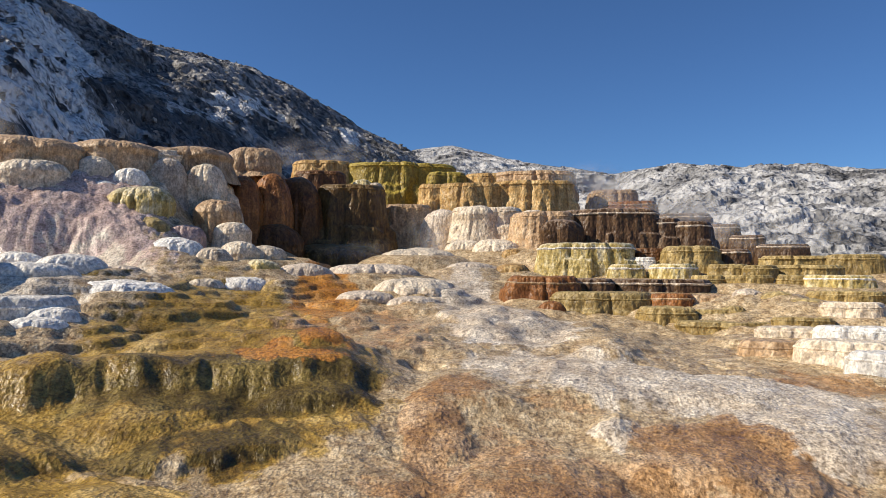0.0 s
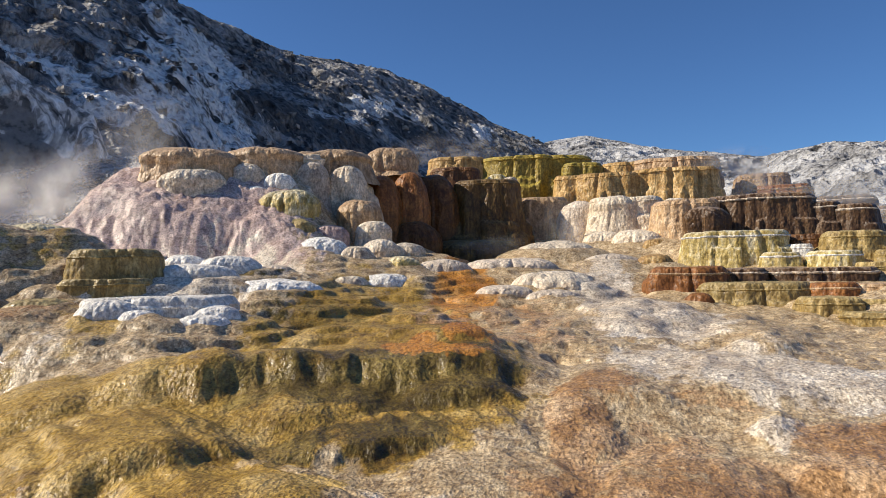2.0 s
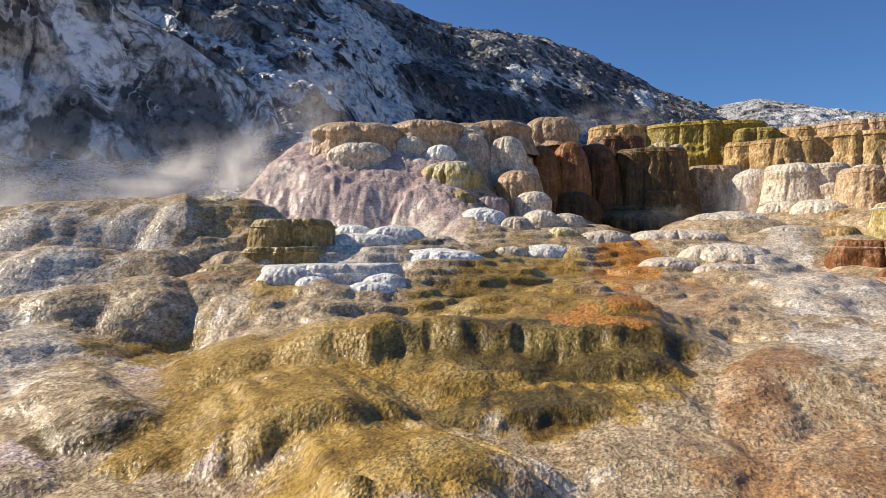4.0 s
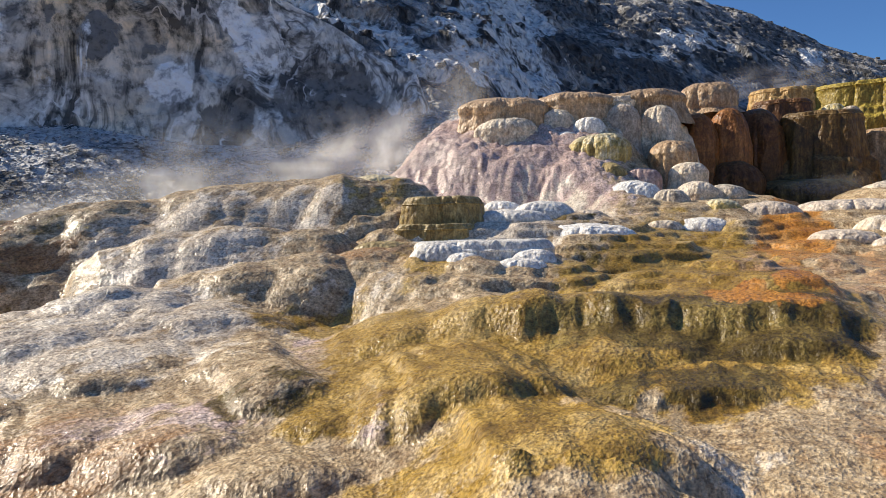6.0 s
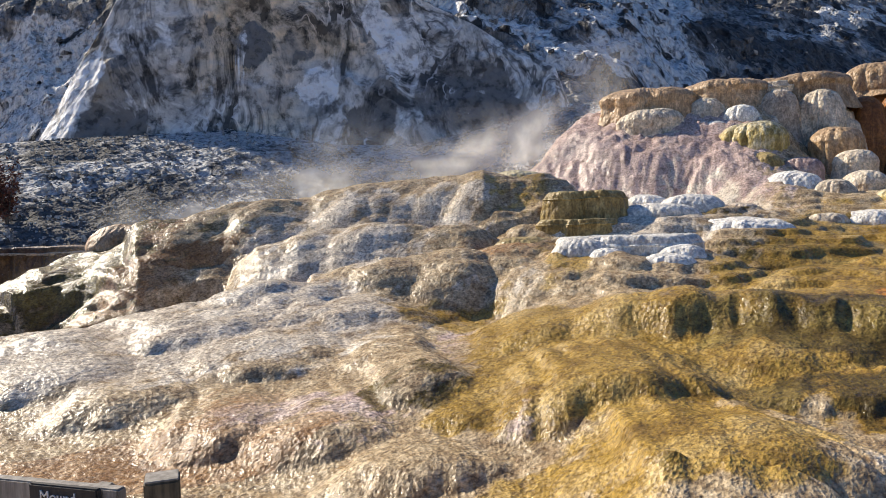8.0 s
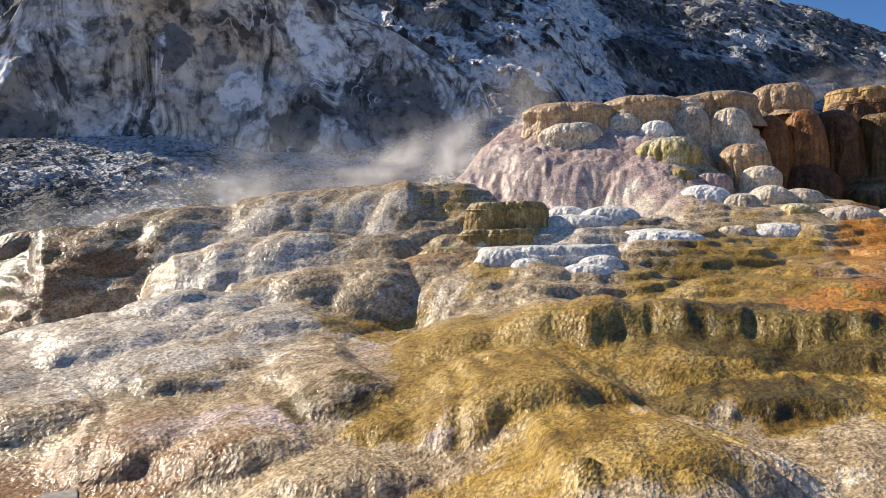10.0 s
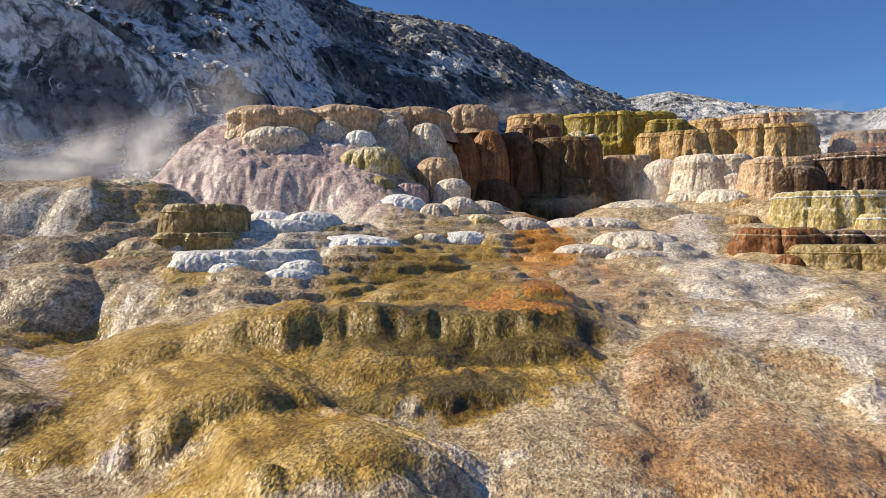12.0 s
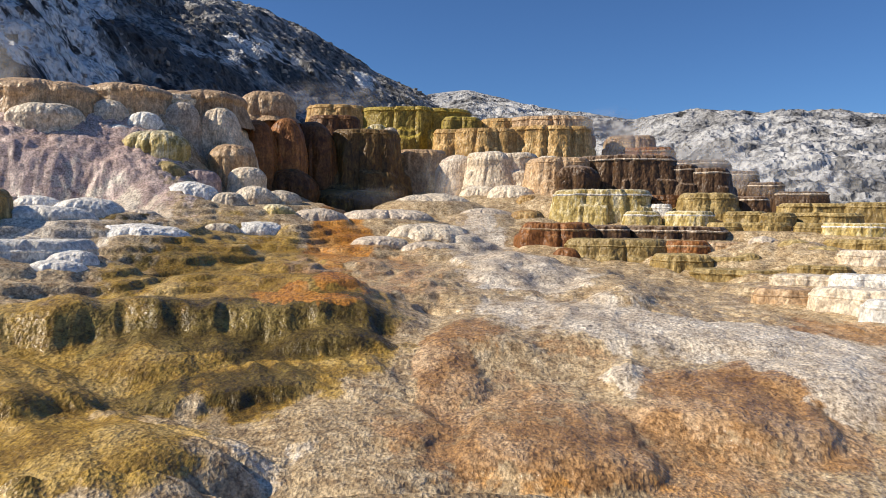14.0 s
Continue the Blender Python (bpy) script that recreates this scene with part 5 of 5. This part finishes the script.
# ---- steam that hangs over the warm water ----
def steam_material():
    m = bpy.data.materials.new("thin_steam")
    m.use_nodes = True
    nt = m.node_tree
    nt.nodes.clear()
    out = nt.nodes.new("ShaderNodeOutputMaterial")
    att = nt.nodes.new("ShaderNodeAttribute")
    att.attribute_name = "vapour"
    wisp = noise_of(nt, stretched(nt, 1, 1, 0.8), 0.5, 5, 0.55)
    thick = maths(nt, "MULTIPLY", att.outputs["Fac"], ramp(nt, wisp, [(0.30, (0, 0, 0)), (0.72, (0.8, 0.8, 0.8))]), True)
    clear, veil, glow_through = (nt.nodes.new(k) for k in ("ShaderNodeBsdfTransparent", "ShaderNodeBsdfDiffuse", "ShaderNodeBsdfTranslucent"))
    veil.inputs[0].default_value = glow_through.inputs[0].default_value = (0.9, 0.9, 0.9, 1)
    both, mix = nt.nodes.new("ShaderNodeMixShader"), nt.nodes.new("ShaderNodeMixShader")
    both.inputs[0].default_value = 0.5
    nt.links.new(veil.outputs[0], both.inputs[1])
    nt.links.new(glow_through.outputs[0], both.inputs[2])
    nt.links.new(thick, mix.inputs[0])
    nt.links.new(clear.outputs[0], mix.inputs[1])
    nt.links.new(both.outputs[0], mix.inputs[2])
    nt.links.new(mix.outputs[0], out.inputs[0])
    return m


STEAM = steam_material()


def steam(x, y, z, w, h, lean, amount):
    """A drift of vapour: a thin curling veil, densest at the middle."""
    d = math.hypot(x, y)
    ex, ey = y / d, -x / d
    u, v = np.meshgrid(np.linspace(-1, 1, 26), np.linspace(-1, 1, 18))
    off = 0.8 * rough(u * 1.2, v * 1.2, x, 2)
    across = 0.8 * u * w + lean * (v + 1) * h
    X, Y, Z = x + ex * across + x / d * off, y + ey * across + y / d * off, z + v * h
    den = amount * smooth(1 - np.hypot(u, v), 0.0, 0.9)
    me = grid_mesh("steam", X, Y, Z)
    at = me.attributes.new("vapour", "FLOAT", "POINT")
    at.data.foreach_set("value", den.ravel())
    me.materials.append(STEAM)
    return tagged(new("steam", me), "thin white steam drifting over the hot spring", "steam", kind="stuff")


steam(-15.3, 21.1, 5.9, 2.57, 2.76, 0.35, 0.95)
steam(-15.8, 19.5, 4.7, 2.28, 1.71, 0.30, 0.95)
steam(-16.9, 17.2, 3.8, 4.74, 1.09, 0.10, 0.90)
steam(-19.8, 13.9, 3.3, 4.74, 1.28, 0.10, 0.80)
steam(-20.8, 10.2, 2.2, 3.84, 1.40, 0.10, 0.85)
steam(-19.1, 6.6, 0.6, 2.28, 1.37, 0.00, 0.95)
steam(-16.2, 8.3, 0.9, 1.91, 0.82, 0.00, 0.60)
steam(-23.5, 18.8, 4.3, 5.92, 2.51, 0.10, 0.55)
steam(-18.4, 19.8, 4.8, 4.51, 1.64, 0.10, 0.90)
steam(8.7, 29.8, 4.5, 5.65, 1.18, -0.10, 0.90)
steam(12.5, 28.4, 3.8, 4.71, 0.94, -0.10, 0.80)
steam(6.5, 32.4, 5.9, 3.01, 1.25, 0.00, 0.85)
steam(-6.3, 37.5, 8.2, 4.33, 1.01, 0.00, 0.85)
steam(-0.6, 27.5, 3.6, 1.25, 1.15, 0.00, 0.90)
steam(-3.0, 26.1, 2.9, 2.20, 0.50, 0.00, 0.50)
steam(0.7, 21.5, 2.0, 1.47, 0.41, 0.00, 0.50)


# ---- a dry red shrub on the scree ----
def leaf_paint():
    m, nt, bsdf = nodes_of("dry_red_leaves")
    geo = nt.nodes.new("ShaderNodeNewGeometry")
    nt.links.new(ramp(nt, geo.outputs["Random Per Island"], [(0.0, (0.05, 0.02, 0.014)), (0.5, (0.13, 0.04, 0.025)), (1.0, (0.24, 0.09, 0.05))]), bsdf.inputs["Base Color"])
    bsdf.inputs["Roughness"].default_value = 0.7
    return m


def bark_paint():
    m, nt, bsdf = nodes_of("dry_bark")
    nt.links.new(ramp(nt, noise_of(nt, stretched(nt, 9, 9, 2), 2.0), [(0.4, (0.06, 0.045, 0.035)), (0.6, (0.17, 0.14, 0.11))]), bsdf.inputs["Base Color"])
    return m


LEAVES, BARK = leaf_paint(), bark_paint()


def shrub(x, y, z, wide, high, seed):
    rng = np.random.default_rng(seed)
    ob = tagged(new("shrub"), "dry red-brown shrub rooted in the grey scree", "shrub")
    ob.matrix_world = pose(x, y, z)
    tips = []
    for k in range(9):
        a, tilt = rng.random() * 6.3, rng.random() ** 0.7
        end = np.array([math.cos(a) * wide * tilt, math.sin(a) * wide * tilt, high * (1 - 0.4 * tilt * rng.random())])
        t = np.linspace(0, 1, 7)[:, None]
        path = end[None] * np.concatenate([t ** 1.3, t ** 1.3, t ** 0.8], 1) + 0.03 * wide * rng.normal(size=(7, 3)) * t
        q = np.linspace(0, 2 * np.pi, 6, endpoint=False)[None]
        rad = 0.035 * wide * (1.1 - t)
        me = grid_mesh("stem", path[:, :1] + rad * np.cos(q), path[:, 1:2] + rad * np.sin(q), path[:, 2:] + 0 * q - 0.05, closed=True)
        part("stem", me, BARK, ob, "thin dark woody stem")
        tips += [path[j] for j in range(2, 7)]
    n = 1500
    c = np.array(tips)[rng.integers(0, len(tips), n)] + rng.normal(0, 0.13, (n, 3)) * (wide, wide, high * 0.7)
    c[:, 2] = np.maximum(c[:, 2], 0.05 * high)
    a, b = rng.normal(size=(2, n, 3))
    a /= np.linalg.norm(a, axis=1)[:, None]
    b = np.cross(a, b)
    b /= np.linalg.norm(b, axis=1)[:, None]
    size = (0.05 + 0.05 * rng.random(n))[:, None]
    v = np.stack([c - a * size, c + b * size * 0.45, c + a * size, c - b * size * 0.45], 1).reshape(-1, 3)
    me = bpy.data.meshes.new("crown")
    me.from_pydata(v.tolist(), [], np.arange(4 * n).reshape(-1, 4).tolist())
    part("crown", me, LEAVES, ob, "small dry red-brown leaves")


shrub(-32.06, 8.77, 2.28, 0.95, 2.3, 5)


# ---- the wooden post and the name board at the path ----
def wood(name, pale, dark):
    m, nt, bsdf = nodes_of(name)
    g = noise_of(nt, stretched(nt, 30, 30, 2.5), 1.0, 6, 0.65)
    w = noise_of(nt, stretched(nt, 1, 1, 1), 14, 4, 0.6)
    col = ramp(nt, g, [(0.38, dark), (0.6, pale)])
    nt.links.new(blend(nt, 0.35, col, ramp(nt, w, [(0.4, dark), (0.65, pale)])), bsdf.inputs["Base Color"])
    bsdf.inputs["Roughness"].default_value = 0.75
    bumped(nt, bsdf, [(g, 0.5, 0.004)])
    return m


POST_WOOD = wood("weathered_post_wood", (0.20, 0.16, 0.10), (0.05, 0.042, 0.028))
RAIL_WOOD = wood("grey_rail_wood", (0.42, 0.38, 0.33), (0.17, 0.15, 0.13))
BOARD_PAINT = wood("dark_painted_board", (0.050, 0.045, 0.042), (0.030, 0.027, 0.026))
LETTER = wood("white_letter_paint", (0.82, 0.81, 0.78), (0.70, 0.69, 0.66))


def timber(name, size, m, material, parent, label="", bevel=0.006):
    bm = bmesh.new()
    bmesh.ops.create_cube(bm, size=1.0)
    bmesh.ops.scale(bm, vec=size, verts=bm.verts)
    bmesh.ops.bevel(bm, geom=bm.edges[:], offset=bevel, segments=2, affect="EDGES")
    bmesh.ops.transform(bm, matrix=m, verts=bm.verts)
    me = bpy.data.meshes.new(name)
    bm.to_mesh(me)
    bm.free()
    return part(name, me, material, parent, label)


PATH_LEVEL, POST_TOP = 0.40, 1.126
post = tagged(new("wooden_post"), "square weathered wooden post beside the path", "post")
post.matrix_world = pose(-3.106, 1.165, PATH_LEVEL, 0, 0, 63.5)
shaft = timber("shaft", (0.132, 0.132, POST_TOP - PATH_LEVEL + 0.2), Matrix.Translation((0, 0, (POST_TOP - PATH_LEVEL - 0.2) / 2)), POST_WOOD, post)
# paler than the shaft: sunlight on the post's top is put into the wood
timber("cut_top", (0.125, 0.125, 0.008), Matrix.Translation((0, 0, POST_TOP - PATH_LEVEL + 0.003)), RAIL_WOOD, post, "sawn post top in paler wood for the sun on it", 0.003)

board = tagged(new("name_board"), "dark name board with white letters on a grey wooden rail", "sign")
board.matrix_world = pose(-3.376, 0.915, PATH_LEVEL, 0, 0, 26.7)
RAIL_TOP = 1.113 - PATH_LEVEL
timber("rail", (0.98, 0.05, 0.09), Matrix.Translation((-0.24, 0, RAIL_TOP - 0.045)), RAIL_WOOD, board, "weathered grey wooden rail")
panel = timber("panel", (0.33, 0.03, 0.20), Matrix.Translation((0.02, -0.045, RAIL_TOP - 0.092)), BOARD_PAINT, board, "dark painted panel")
for dx in (-0.55, 0.1):
    timber("leg", (0.07, 0.07, RAIL_TOP + 0.1), Matrix.Translation((dx, 0.062, (RAIL_TOP - 0.1) / 2 - 0.02)), RAIL_WOOD, board)
words = bpy.data.curves.new("lettering", "FONT")
words.body, words.size, words.extrude, words.align_x = "Mound", 0.062, 0.002, "CENTER"
lettering = new("lettering", words)
words.materials.append(LETTER)
lettering.parent = board
lettering.matrix_local = pose(0.0, -0.063, RAIL_TOP - 0.056, 90, 0, 0)
tagged(lettering, "white lettering on the panel")
